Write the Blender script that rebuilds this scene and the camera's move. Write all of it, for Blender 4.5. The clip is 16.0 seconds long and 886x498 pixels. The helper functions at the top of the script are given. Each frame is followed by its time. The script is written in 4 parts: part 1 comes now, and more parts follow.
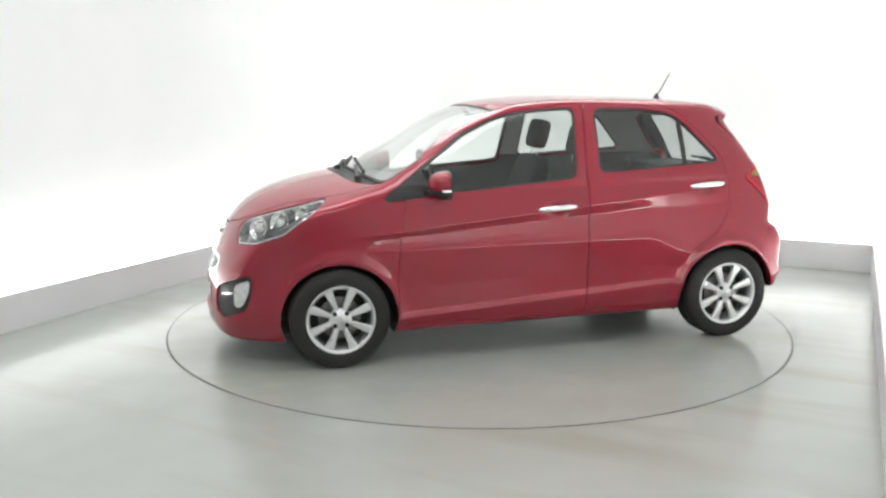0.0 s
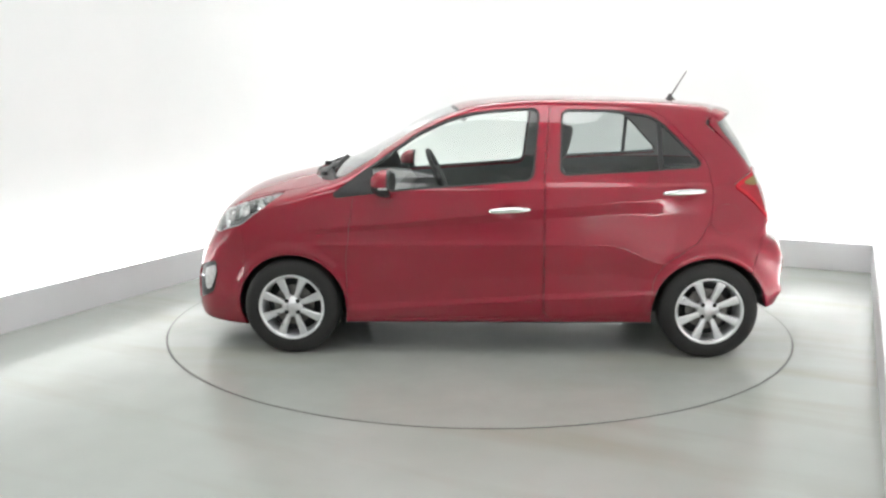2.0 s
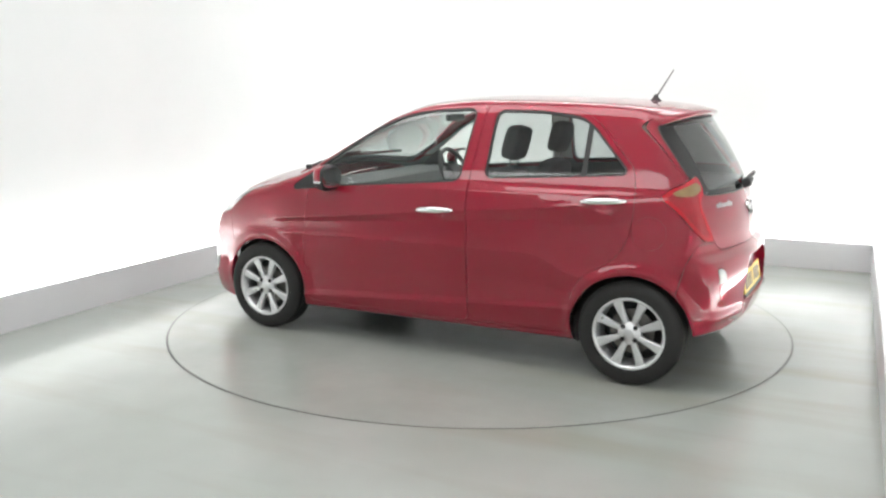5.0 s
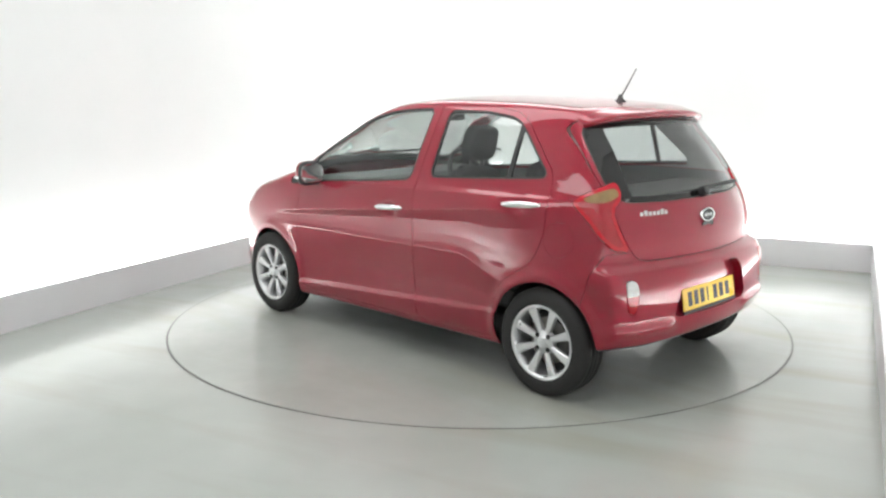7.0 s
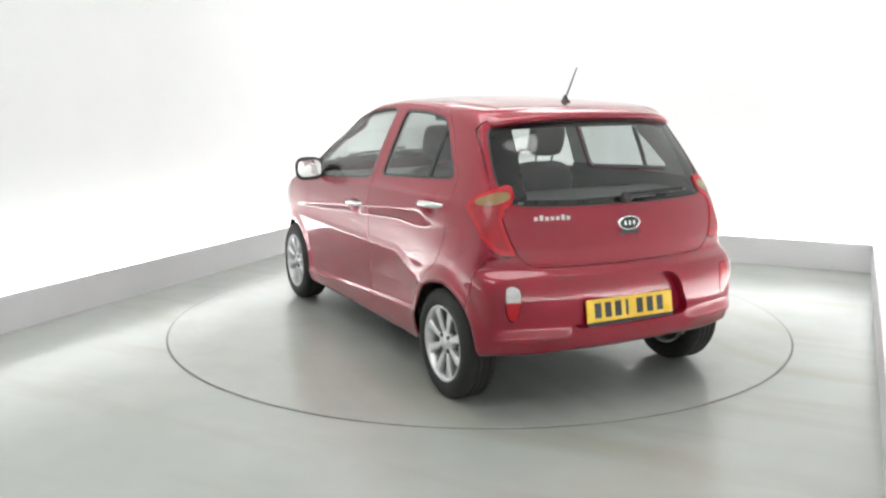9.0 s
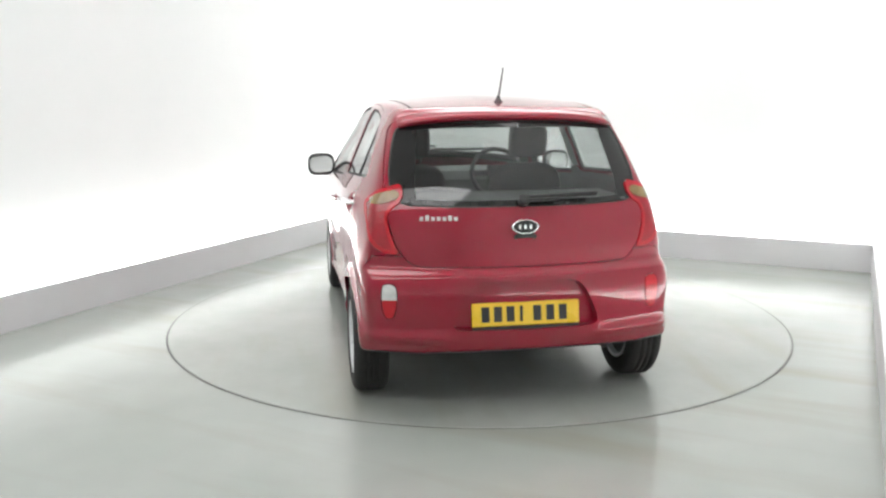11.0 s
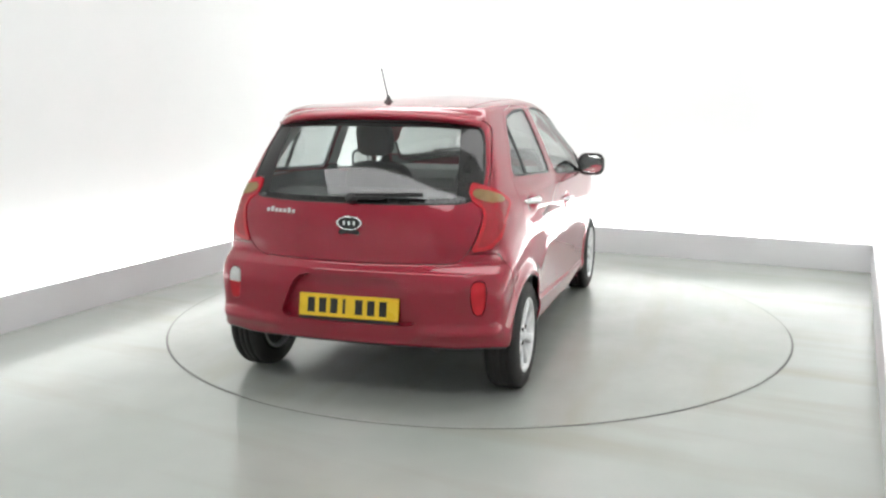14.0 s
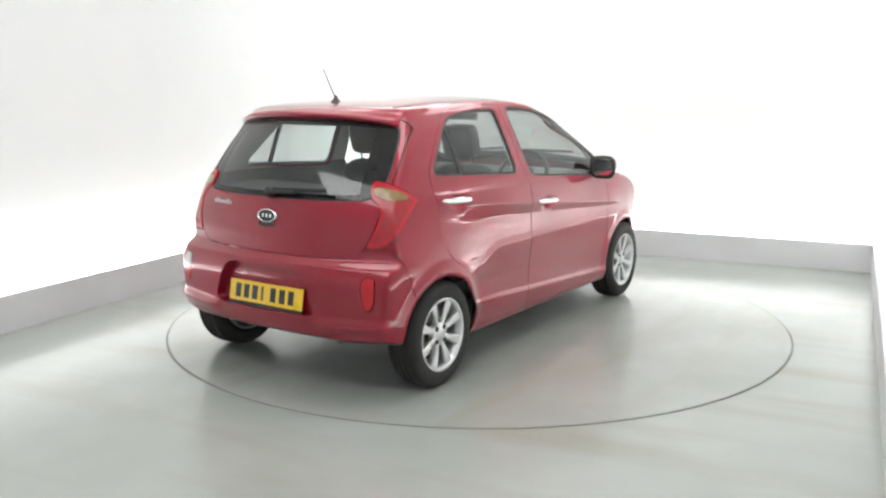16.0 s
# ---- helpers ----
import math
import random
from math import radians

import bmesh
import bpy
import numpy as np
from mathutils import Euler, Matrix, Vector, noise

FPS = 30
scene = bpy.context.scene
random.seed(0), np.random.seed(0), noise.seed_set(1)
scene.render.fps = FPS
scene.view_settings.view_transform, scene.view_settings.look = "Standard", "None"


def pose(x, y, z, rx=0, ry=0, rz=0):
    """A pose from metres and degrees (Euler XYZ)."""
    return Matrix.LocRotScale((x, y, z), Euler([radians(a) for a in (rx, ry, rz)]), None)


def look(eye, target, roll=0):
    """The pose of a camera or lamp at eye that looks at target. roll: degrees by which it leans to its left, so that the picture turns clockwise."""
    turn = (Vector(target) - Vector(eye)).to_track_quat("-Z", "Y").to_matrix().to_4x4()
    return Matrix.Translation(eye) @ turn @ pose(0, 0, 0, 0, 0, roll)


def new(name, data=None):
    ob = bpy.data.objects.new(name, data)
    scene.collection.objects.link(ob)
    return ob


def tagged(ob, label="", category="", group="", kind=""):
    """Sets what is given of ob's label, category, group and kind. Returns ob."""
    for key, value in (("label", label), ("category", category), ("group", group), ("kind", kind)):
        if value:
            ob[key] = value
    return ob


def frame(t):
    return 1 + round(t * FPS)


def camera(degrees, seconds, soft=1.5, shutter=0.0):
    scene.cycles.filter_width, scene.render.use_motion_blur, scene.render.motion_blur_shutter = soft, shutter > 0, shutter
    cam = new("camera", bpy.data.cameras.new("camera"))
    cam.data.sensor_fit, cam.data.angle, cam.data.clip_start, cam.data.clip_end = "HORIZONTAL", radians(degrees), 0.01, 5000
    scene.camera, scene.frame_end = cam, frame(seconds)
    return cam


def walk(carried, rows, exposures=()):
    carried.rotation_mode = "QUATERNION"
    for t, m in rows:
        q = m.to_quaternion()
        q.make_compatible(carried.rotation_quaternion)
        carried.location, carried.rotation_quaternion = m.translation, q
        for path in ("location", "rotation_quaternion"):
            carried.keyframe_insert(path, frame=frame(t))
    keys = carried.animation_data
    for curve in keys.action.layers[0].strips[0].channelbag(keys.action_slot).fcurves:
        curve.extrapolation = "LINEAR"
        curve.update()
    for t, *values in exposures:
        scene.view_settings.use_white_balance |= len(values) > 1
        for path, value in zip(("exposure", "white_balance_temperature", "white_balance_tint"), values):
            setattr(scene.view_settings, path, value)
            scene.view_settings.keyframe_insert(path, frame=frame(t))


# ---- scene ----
# camera: fixed on a mast inside the booth
cam = camera(54.51, 16.0, soft=2.4)
EYE, AIM, LEAN = (0.000, -5.724, 1.519), (-0.229, 0.171, 0.425), -0.13
walk(cam, [(0.0, look(EYE, AIM, LEAN)), (16.0, look(EYE, AIM, LEAN))], [(0.0, 0.06), (16.0, 0.06)])

# heading of the turntable in degrees, second by second
TURN = [(0.0, 197.09), (0.5, 192.65), (1.0, 188.35), (1.5, 183.99), (2.0, 179.28), (2.5, 174.87), (3.0, 170.91), (3.5, 166.91), (4.0, 162.5), (6.5, 141.04), (7.0, 136.59), (7.5, 132.32), (8.0, 127.61), (8.5, 123.34), (9.0, 119.3), (11.5, 97.82), (12.0, 93.27), (12.5, 88.69), (13.0, 83.25), (13.5, 79.46), (14.0, 74.97), (14.5, 71.13), (15.0, 67.05), (15.5, 62.94), (16.0, 58.2)]
TABLE_R = 2.022
CAR_OFFSET = (-0.139, 0.153)

# ---- world and light ----
world = bpy.data.worlds.new("world")
world.use_nodes = True
world.node_tree.nodes["Background"].inputs[0].default_value = (0.8, 0.85, 0.9, 1)
world.node_tree.nodes["Background"].inputs[1].default_value = 0.1
scene.world = world
scene.view_settings.exposure = 0.06
COVE_POWER = 15.0      # each strip hidden behind the kick board, watts
PANEL_GLOW = 3.25       # ceiling diffusers


# ---- materials ----
def mat(name, color, rough=0.5, metal=0.0, **k):
    m = bpy.data.materials.new(name)
    m.use_nodes = True
    b = m.node_tree.nodes["Principled BSDF"]
    b.inputs["Base Color"].default_value = (*color, 1)
    b.inputs["Roughness"].default_value = rough
    b.inputs["Metallic"].default_value = metal
    for key, v in k.items():
        b.inputs[key.replace("_", " ")].default_value = v
    return m


def vary(m, scale, low, high, rough_low=None, rough_high=None, bump=0.0, bump_scale=None, detail=6.0, stretch=(1, 1, 1)):
    """Mottle the colour and gloss of m between two values, with fine relief."""
    nt = m.node_tree
    b = nt.nodes["Principled BSDF"]
    tc = nt.nodes.new("ShaderNodeTexCoord")
    mp = nt.nodes.new("ShaderNodeMapping")
    mp.inputs["Scale"].default_value = stretch
    n = nt.nodes.new("ShaderNodeTexNoise")
    n.inputs["Scale"].default_value = scale
    n.inputs["Detail"].default_value = detail
    n.inputs["Roughness"].default_value = 0.62
    r = nt.nodes.new("ShaderNodeValToRGB")
    r.color_ramp.elements[0].position, r.color_ramp.elements[1].position = 0.3, 0.7
    r.color_ramp.elements[0].color, r.color_ramp.elements[1].color = (*low, 1), (*high, 1)
    nt.links.new(tc.outputs["Object"], mp.inputs["Vector"])
    nt.links.new(mp.outputs["Vector"], n.inputs["Vector"])
    nt.links.new(n.outputs["Fac"], r.inputs["Fac"])
    nt.links.new(r.outputs["Color"], b.inputs["Base Color"])
    if rough_low is not None:
        mr = nt.nodes.new("ShaderNodeMapRange")
        mr.inputs["To Min"].default_value, mr.inputs["To Max"].default_value = rough_low, rough_high
        mr.inputs["From Min"].default_value, mr.inputs["From Max"].default_value = 0.3, 0.7
        nt.links.new(n.outputs["Fac"], mr.inputs["Value"])
        nt.links.new(mr.outputs["Result"], b.inputs["Roughness"])
    if bump:
        n2 = nt.nodes.new("ShaderNodeTexNoise")
        n2.inputs["Scale"].default_value = bump_scale or scale * 6
        n2.inputs["Detail"].default_value = 4
        bp = nt.nodes.new("ShaderNodeBump")
        bp.inputs["Strength"].default_value = bump
        bp.inputs["Distance"].default_value = 0.01
        nt.links.new(tc.outputs["Object"], n2.inputs["Vector"])
        nt.links.new(n2.outputs["Fac"], bp.inputs["Height"])
        nt.links.new(bp.outputs["Normal"], b.inputs["Normal"])
    return m


def stained(m):
    """Long faint tyre and water marks over the colour that m has."""
    nt = m.node_tree
    b = nt.nodes["Principled BSDF"]
    src = b.inputs["Base Color"].links[0].from_socket
    tc, mp, n, r, mx = (nt.nodes.new(k) for k in ("ShaderNodeTexCoord", "ShaderNodeMapping", "ShaderNodeTexNoise", "ShaderNodeValToRGB", "ShaderNodeMix"))
    mp.inputs["Rotation"].default_value = (0, 0, 0.7)
    mp.inputs["Scale"].default_value = (0.45, 2.6, 1)
    n.inputs["Scale"].default_value, n.inputs["Detail"].default_value = 1.1, 3.0
    r.color_ramp.elements[0].position, r.color_ramp.elements[1].position = 0.5, 0.75
    r.color_ramp.elements[0].color, r.color_ramp.elements[1].color = (0, 0, 0, 1), (0.9, 0.9, 0.9, 1)
    mx.data_type = "RGBA"
    mx.inputs[7].default_value = (0.325, 0.33, 0.285, 1)
    nt.links.new(tc.outputs["Object"], mp.inputs["Vector"])
    nt.links.new(mp.outputs["Vector"], n.inputs["Vector"])
    nt.links.new(n.outputs["Fac"], r.inputs["Fac"])
    nt.links.new(r.outputs["Color"], mx.inputs[0])
    nt.links.new(src, mx.inputs[6])
    nt.links.new(mx.outputs[2], b.inputs["Base Color"])
    return m


WALL = vary(mat("white_wall_paint", (0.8, 0.81, 0.8), 0.6), 0.9, (0.78, 0.80, 0.795), (0.82, 0.83, 0.825), 0.55, 0.7, 0.05, 60)
KICK = vary(mat("pale_grey_board", (0.6, 0.6, 0.6), 0.4), 1.5, (0.62, 0.625, 0.63), (0.67, 0.67, 0.685), 0.4, 0.55, 0.03, 30)
FLOOR = stained(vary(mat("grey_resin_floor", (0.45, 0.46, 0.44), 0.2, Specular_IOR_Level=0.7), 0.9, (0.340, 0.368, 0.340), (0.412, 0.428, 0.406), 0.19, 0.25, detail=3.0))
DISC = stained(vary(mat("grey_resin_disc", (0.45, 0.46, 0.44), 0.2, Specular_IOR_Level=0.7), 1.2, (0.322, 0.344, 0.320), (0.390, 0.402, 0.380), 0.18, 0.235, detail=4.0))
SEAM = vary(mat("dirty_joint", (0.1, 0.1, 0.1), 0.6), 1.1, (0.015, 0.015, 0.015), (0.17, 0.17, 0.165))
GLOW = mat("ceiling_diffuser", (0.9, 0.9, 0.9), 0.5)
GLOW.node_tree.nodes["Principled BSDF"].inputs["Emission Color"].default_value = (1.0, 1.0, 1.0, 1)
GLOW.node_tree.nodes["Principled BSDF"].inputs["Emission Strength"].default_value = PANEL_GLOW
LAMP_FRAME = mat("white_enamel", (0.8, 0.8, 0.8), 0.35)


# ---- mesh helpers ----
def finish(name, bm, material, parent=None, label="", smooth=False):
    me = bpy.data.meshes.new(name)
    bm.normal_update()
    bm.to_mesh(me)
    bm.free()
    me.materials.append(material)
    if smooth:
        for p in me.polygons:
            p.use_smooth = True
    ob = new(name, me)
    ob.parent = parent
    if label:
        ob["label"] = label
    return ob


def part(name, bm, material, parent, label="", smooth=False):
    return finish(name, bm, material, parent, label, smooth)


def box(bm, x0, x1, y0, y1, z0, z1, bevel=0.0, m=None):
    r = bmesh.ops.create_cube(bm, size=1.0)
    v = r["verts"]
    for q in v:
        q.co = Vector(((x0 + x1) / 2 + q.co.x * (x1 - x0), (y0 + y1) / 2 + q.co.y * (y1 - y0), (z0 + z1) / 2 + q.co.z * (z1 - z0)))
    if bevel:
        e = list({e for q in v for e in q.link_edges})
        r = bmesh.ops.bevel(bm, geom=e, offset=bevel, segments=2, profile=0.6, affect="EDGES")
        v = list({q for fc in r["faces"] for q in fc.verts} | {q for q in v if q.is_valid})
    if m is not None:
        bmesh.ops.transform(bm, matrix=m, verts=[q for q in v if q.is_valid])
    return bm


def lathe(bm, prof, n=48, m=Matrix(), closed=False):
    """Turn a profile of (radius, height) about z."""
    rings = []
    for r, z in prof:
        rings.append([bm.verts.new(m @ Vector((r * math.cos(2 * math.pi * i / n), r * math.sin(2 * math.pi * i / n), z))) for i in range(n)])
    pairs = list(zip(rings, rings[1:])) + ([(rings[-1], rings[0])] if closed else [])
    for a, b in pairs:
        for i in range(n):
            bm.faces.new((a[i], a[(i + 1) % n], b[(i + 1) % n], b[i]))
    return rings


# ---- car materials ----
def car_paint():
    m = mat("red_metallic_paint", (0.40, 0.012, 0.035), 0.42, 0.3, Coat_Weight=1.0, Coat_Roughness=0.03, Coat_IOR=1.62, Specular_IOR_Level=0.1)
    nt = m.node_tree
    b = nt.nodes["Principled BSDF"]
    tc = nt.nodes.new("ShaderNodeTexCoord")
    n = nt.nodes.new("ShaderNodeTexNoise")
    n.inputs["Scale"].default_value = 3.0
    n.inputs["Detail"].default_value = 3.0
    r = nt.nodes.new("ShaderNodeValToRGB")
    r.color_ramp.elements[0].color, r.color_ramp.elements[1].color = (*PAINT_DARK, 1), (*PAINT_LIGHT, 1)
    n2 = nt.nodes.new("ShaderNodeTexNoise")
    n2.inputs["Scale"].default_value = 45.0
    bp = nt.nodes.new("ShaderNodeBump")
    bp.inputs["Strength"].default_value, bp.inputs["Distance"].default_value = 0.008, 0.002
    nt.links.new(tc.outputs["Object"], n.inputs["Vector"])
    nt.links.new(tc.outputs["Object"], n2.inputs["Vector"])
    nt.links.new(n.outputs["Fac"], r.inputs["Fac"])
    nt.links.new(r.outputs["Color"], b.inputs["Base Color"])
    nt.links.new(n2.outputs["Fac"], bp.inputs["Height"])
    nt.links.new(bp.outputs["Normal"], b.inputs["Coat Normal"])
    return m


def sheet_glass(name, tint, base=0.06):
    """A thin pane: clear straight through, mirror-like at glancing angles."""
    m = bpy.data.materials.new(name)
    m.use_nodes = True
    nt = m.node_tree
    nt.nodes.remove(nt.nodes["Principled BSDF"])
    out = nt.nodes["Material Output"]
    tr, gl, mx, fr = (nt.nodes.new(k) for k in ("ShaderNodeBsdfTransparent", "ShaderNodeBsdfGlossy", "ShaderNodeMixShader", "ShaderNodeLayerWeight"))
    pw, ma = nt.nodes.new("ShaderNodeMath"), nt.nodes.new("ShaderNodeMath")
    pw.operation, pw.inputs[1].default_value = "POWER", 4.0
    ma.operation, ma.inputs[1].default_value, ma.inputs[2].default_value = "MULTIPLY_ADD", 0.92, base
    tr.inputs["Color"].default_value = (*tint, 1)
    gl.inputs["Roughness"].default_value = 0.02
    fr.inputs["Blend"].default_value = 0.5
    nt.links.new(fr.outputs["Facing"], pw.inputs[0])
    nt.links.new(pw.outputs[0], ma.inputs[0])
    nt.links.new(ma.outputs[0], mx.inputs[0])
    nt.links.new(tr.outputs[0], mx.inputs[1])
    nt.links.new(gl.outputs[0], mx.inputs[2])
    nt.links.new(mx.outputs[0], out.inputs["Surface"])
    return m


PAINT_DARK, PAINT_LIGHT = (0.262, 0.003, 0.019), (0.295, 0.004, 0.024)
PAINT = car_paint()
GLASS = sheet_glass("clear_car_glass", (0.90, 0.94, 0.92), 0.07)
TINTED = sheet_glass("tinted_car_glass", (0.72, 0.76, 0.75), 0.09)
SCREEN = sheet_glass("windscreen_glass", (0.90, 0.94, 0.92), 0.34)
LENS_CLEAR = sheet_glass("clear_lamp_lens", (0.93, 0.94, 0.94), 0.06)
SEAL = vary(mat("black_rubber", (0.02, 0.02, 0.02), 0.5), 20, (0.016, 0.016, 0.017), (0.028, 0.028, 0.028), 0.45, 0.65)
BLACK = vary(mat("black_plastic", (0.02, 0.02, 0.02), 0.45), 60, (0.016, 0.016, 0.017), (0.026, 0.026, 0.027), 0.35, 0.5, 0.1, 400)
TYRE = vary(mat("tyre_rubber", (0.02, 0.02, 0.02), 0.7), 14, (0.010, 0.010, 0.010), (0.022, 0.021, 0.020), 0.65, 0.85, 0.15, 150)
CHROME = vary(mat("chrome", (0.85, 0.85, 0.86), 0.08, 1.0), 12, (0.82, 0.82, 0.83), (0.88, 0.88, 0.88), 0.05, 0.14)
ALLOY = vary(mat("silver_alloy", (0.68, 0.69, 0.70), 0.3, 0.75), 16, (0.64, 0.65, 0.66), (0.74, 0.74, 0.75), 0.26, 0.4)
STEEL = vary(mat("brake_steel", (0.25, 0.24, 0.23), 0.45, 0.9), 18, (0.16, 0.15, 0.14), (0.32, 0.31, 0.30), 0.35, 0.6)
FABRIC = vary(mat("dark_grey_fabric", (0.03, 0.03, 0.033), 0.95), 30, (0.04, 0.041, 0.044), (0.07, 0.07, 0.074), None, None, 0.3, 500)
TRIM = vary(mat("charcoal_trim_plastic", (0.06, 0.06, 0.065), 0.6), 25, (0.11, 0.112, 0.115), (0.15, 0.152, 0.155), 0.5, 0.7, 0.15, 400)
HEADLINER = vary(mat("pale_grey_headlining", (0.5, 0.5, 0.48), 0.95), 20, (0.46, 0.46, 0.45), (0.53, 0.53, 0.51), None, None, 0.2, 500)
LENS_RED = vary(mat("red_lamp_lens", (0.5, 0.01, 0.02), 0.12, 0.0, Coat_Weight=0.4), 25, (0.44, 0.004, 0.014), (0.55, 0.007, 0.020))
LENS_DARK = vary(mat("deep_red_lens", (0.25, 0.004, 0.01), 0.12, 0.0, Coat_Weight=0.5), 20, (0.30, 0.003, 0.012), (0.38, 0.005, 0.018), None, None, 0.25, 130)
# rear window edge; its black also imitates dimly lit trim behind the glass
GLOSS_BLACK = vary(mat("black_frit_and_dim_trim", (0.012, 0.012, 0.012), 0.06), 20, (0.010, 0.010, 0.011), (0.016, 0.016, 0.016))
LENS_AMBER = vary(mat("smoky_amber_lens", (0.36, 0.15, 0.08), 0.15, 0.0, Coat_Weight=1.0), 20, (0.20, 0.11, 0.03), (0.28, 0.16, 0.05), None, None, 0.3, 120)
LENS_WHITE = vary(mat("ribbed_white_lens", (0.75, 0.75, 0.73), 0.15, 0.0, Coat_Weight=1.0), 30, (0.48, 0.48, 0.47), (0.68, 0.68, 0.67), None, None, 0.4, 150)
LAMP_BOWL = vary(mat("smoky_lamp_bowl", (0.1, 0.1, 0.1), 0.3, 0.5), 14, (0.02, 0.021, 0.022), (0.13, 0.135, 0.14), 0.2, 0.4)
PLATE = vary(mat("yellow_plate", (0.85, 0.55, 0.02), 0.3), 8, (0.80, 0.52, 0.02), (0.88, 0.58, 0.03), 0.25, 0.4)
INK = mat("black_ink", (0.015, 0.015, 0.015), 0.4)
MIRROR = mat("mirror_glass", (0.9, 0.9, 0.9), 0.02, 1.0)


# ---- the booth: a rectangular room, turned against the camera ----
ROOM = pose(0, 0, 0, 0, 0, -23.2)
U0, U1, V0, V1, H = -2.53, 2.465, -6.3, 2.625, 3.1
VS = -3.6     # where the trough lights along the side walls begin
GAP = 0.16   # the trough between kick board and wall, which hides the strip lights


def setting(name, bm, material, label, cat):
    ob = finish(name, bm, material)
    ob.matrix_world = ROOM
    return tagged(ob, label, cat, kind="structure")


bm = bmesh.new()
box(bm, U0 - GAP - 0.1, U1 + GAP + 0.1, V0 - 0.1, V1 + GAP + 0.1, -0.2, 0.0)
floor_ob = setting("floor", bm, FLOOR, "glossy pale grey resin floor with faint scuffs", "floor")
for nm, x0, x1, y0, y1 in (("wall_west", U0 - GAP - 0.1, U0 - GAP, V0, V1 + GAP), ("wall_north", U0 - GAP - 0.1, U1 + GAP + 0.1, V1 + GAP, V1 + GAP + 0.1),
                           ("wall_east", U1 + GAP, U1 + GAP + 0.1, V0, V1 + GAP), ("wall_south", U0 - GAP - 0.1, U1 + GAP + 0.1, V0 - 0.1, V0)):
    bm = bmesh.new()
    box(bm, x0, x1, y0, y1, 0.0, H)
    setting(nm, bm, WALL, "plain matt white painted booth wall", "wall")
bm = bmesh.new()
box(bm, U0 - GAP - 0.1, U1 + GAP + 0.1, V0 - 0.1, V1 + GAP + 0.1, H, H + 0.1)
setting("ceiling", bm, WALL, "plain white booth ceiling", "ceiling")
for nm, cu, cv, a0 in (("wall_cove_west", U0 - GAP + 0.5, V1 + GAP - 0.5, 90), ("wall_cove_east", U1 + GAP - 0.5, V1 + GAP - 0.5, 0)):
    bm = bmesh.new()   # rounded inside corner
    prev = None
    for i in range(25):
        a = math.radians(a0 + 90 * i / 24)
        c, s = math.cos(a), math.sin(a)
        cur = [bm.verts.new((cu + r * c, cv + r * s, z)) for r in (0.4995, 0.53) for z in (0.0, H)]
        if prev:
            bm.faces.new((prev[0], prev[1], cur[1], cur[0]))
            bm.faces.new((prev[2], cur[2], cur[3], prev[3]))
        prev = cur
    ob = setting(nm, bm, WALL, "rounded white inside corner of the booth", "wall")
    for p in ob.data.polygons:
        p.use_smooth = True
KH = 0.24
for nm, x0, x1, y0, y1 in (("baseboard_west", U0 - 0.02, U0, V0 + 0.4, V1 + 0.02), ("baseboard_north", U0, U1, V1, V1 + 0.02),
                           ("baseboard_east", U1, U1 + 0.02, V0 + 0.4, V1 + 0.02)):
    bm = bmesh.new()
    box(bm, x0, x1, y0, y1, 0.0, KH, 0.003)
    setting(nm, bm, KICK, "low pale grey kick board in front of a light trough", "baseboard")


def strip(x, y, length, rz):
    d = bpy.data.lights.new("cove_light", "AREA")
    d.shape, d.size, d.size_y = "RECTANGLE", length, 0.1
    d.energy, d.color = COVE_POWER * length, (1.0, 1.0, 0.99)
    ob = new("cove_light", d)
    ob.matrix_world = ROOM @ pose(x, y, 0.06, 180, 0, rz)
    return ob


strip(U0 - GAP / 2 - 0.01, (VS + V1) / 2, V1 - VS, 90)
strip((U0 + U1) / 2, V1 + GAP / 2 + 0.01, U1 - U0 - 0.1, 0)
strip(U1 + GAP / 2 + 0.01, (VS + V1) / 2, V1 - VS, 90)

for i in range(3):
    lamp = tagged(new("ceiling_light"), "large white diffuser panel light under the ceiling", "ceiling light", "ceiling panel lights")
    lamp.matrix_world = ROOM @ pose(0.0, 1.3 - 2.6 * i, H - 0.08)
    bm = bmesh.new()
    box(bm, -1.75, 1.75, -0.6, 0.6, 0.02, 0.08, 0.006)
    part("frame", bm, LAMP_FRAME, lamp)
    bm = bmesh.new()
    box(bm, -1.7, 1.7, -0.55, 0.55, 0.0, 0.02, 0.004)
    part("diffuser", bm, GLOW, lamp, "glowing white diffuser")

# turntable let into the floor: a dark joint and a flush disc
table = tagged(new("turntable"), "round grey resin turntable flush with the floor", "turntable")
bm = bmesh.new()
lathe(bm, [(TABLE_R - 0.03, 0.0005), (TABLE_R + 0.004, 0.0005), (TABLE_R + 0.004, 0.0015), (TABLE_R - 0.03, 0.0015)], 160, closed=True)
joint = part("joint", bm, SEAM, table, "thin dark joint round the disc")
bm = bmesh.new()
lathe(bm, [(0.001, 0.004), (TABLE_R - 0.0085, 0.004), (TABLE_R - 0.0055, 0.001), (0.001, 0.001)], 160)
disc = part("disc", bm, DISC, table)


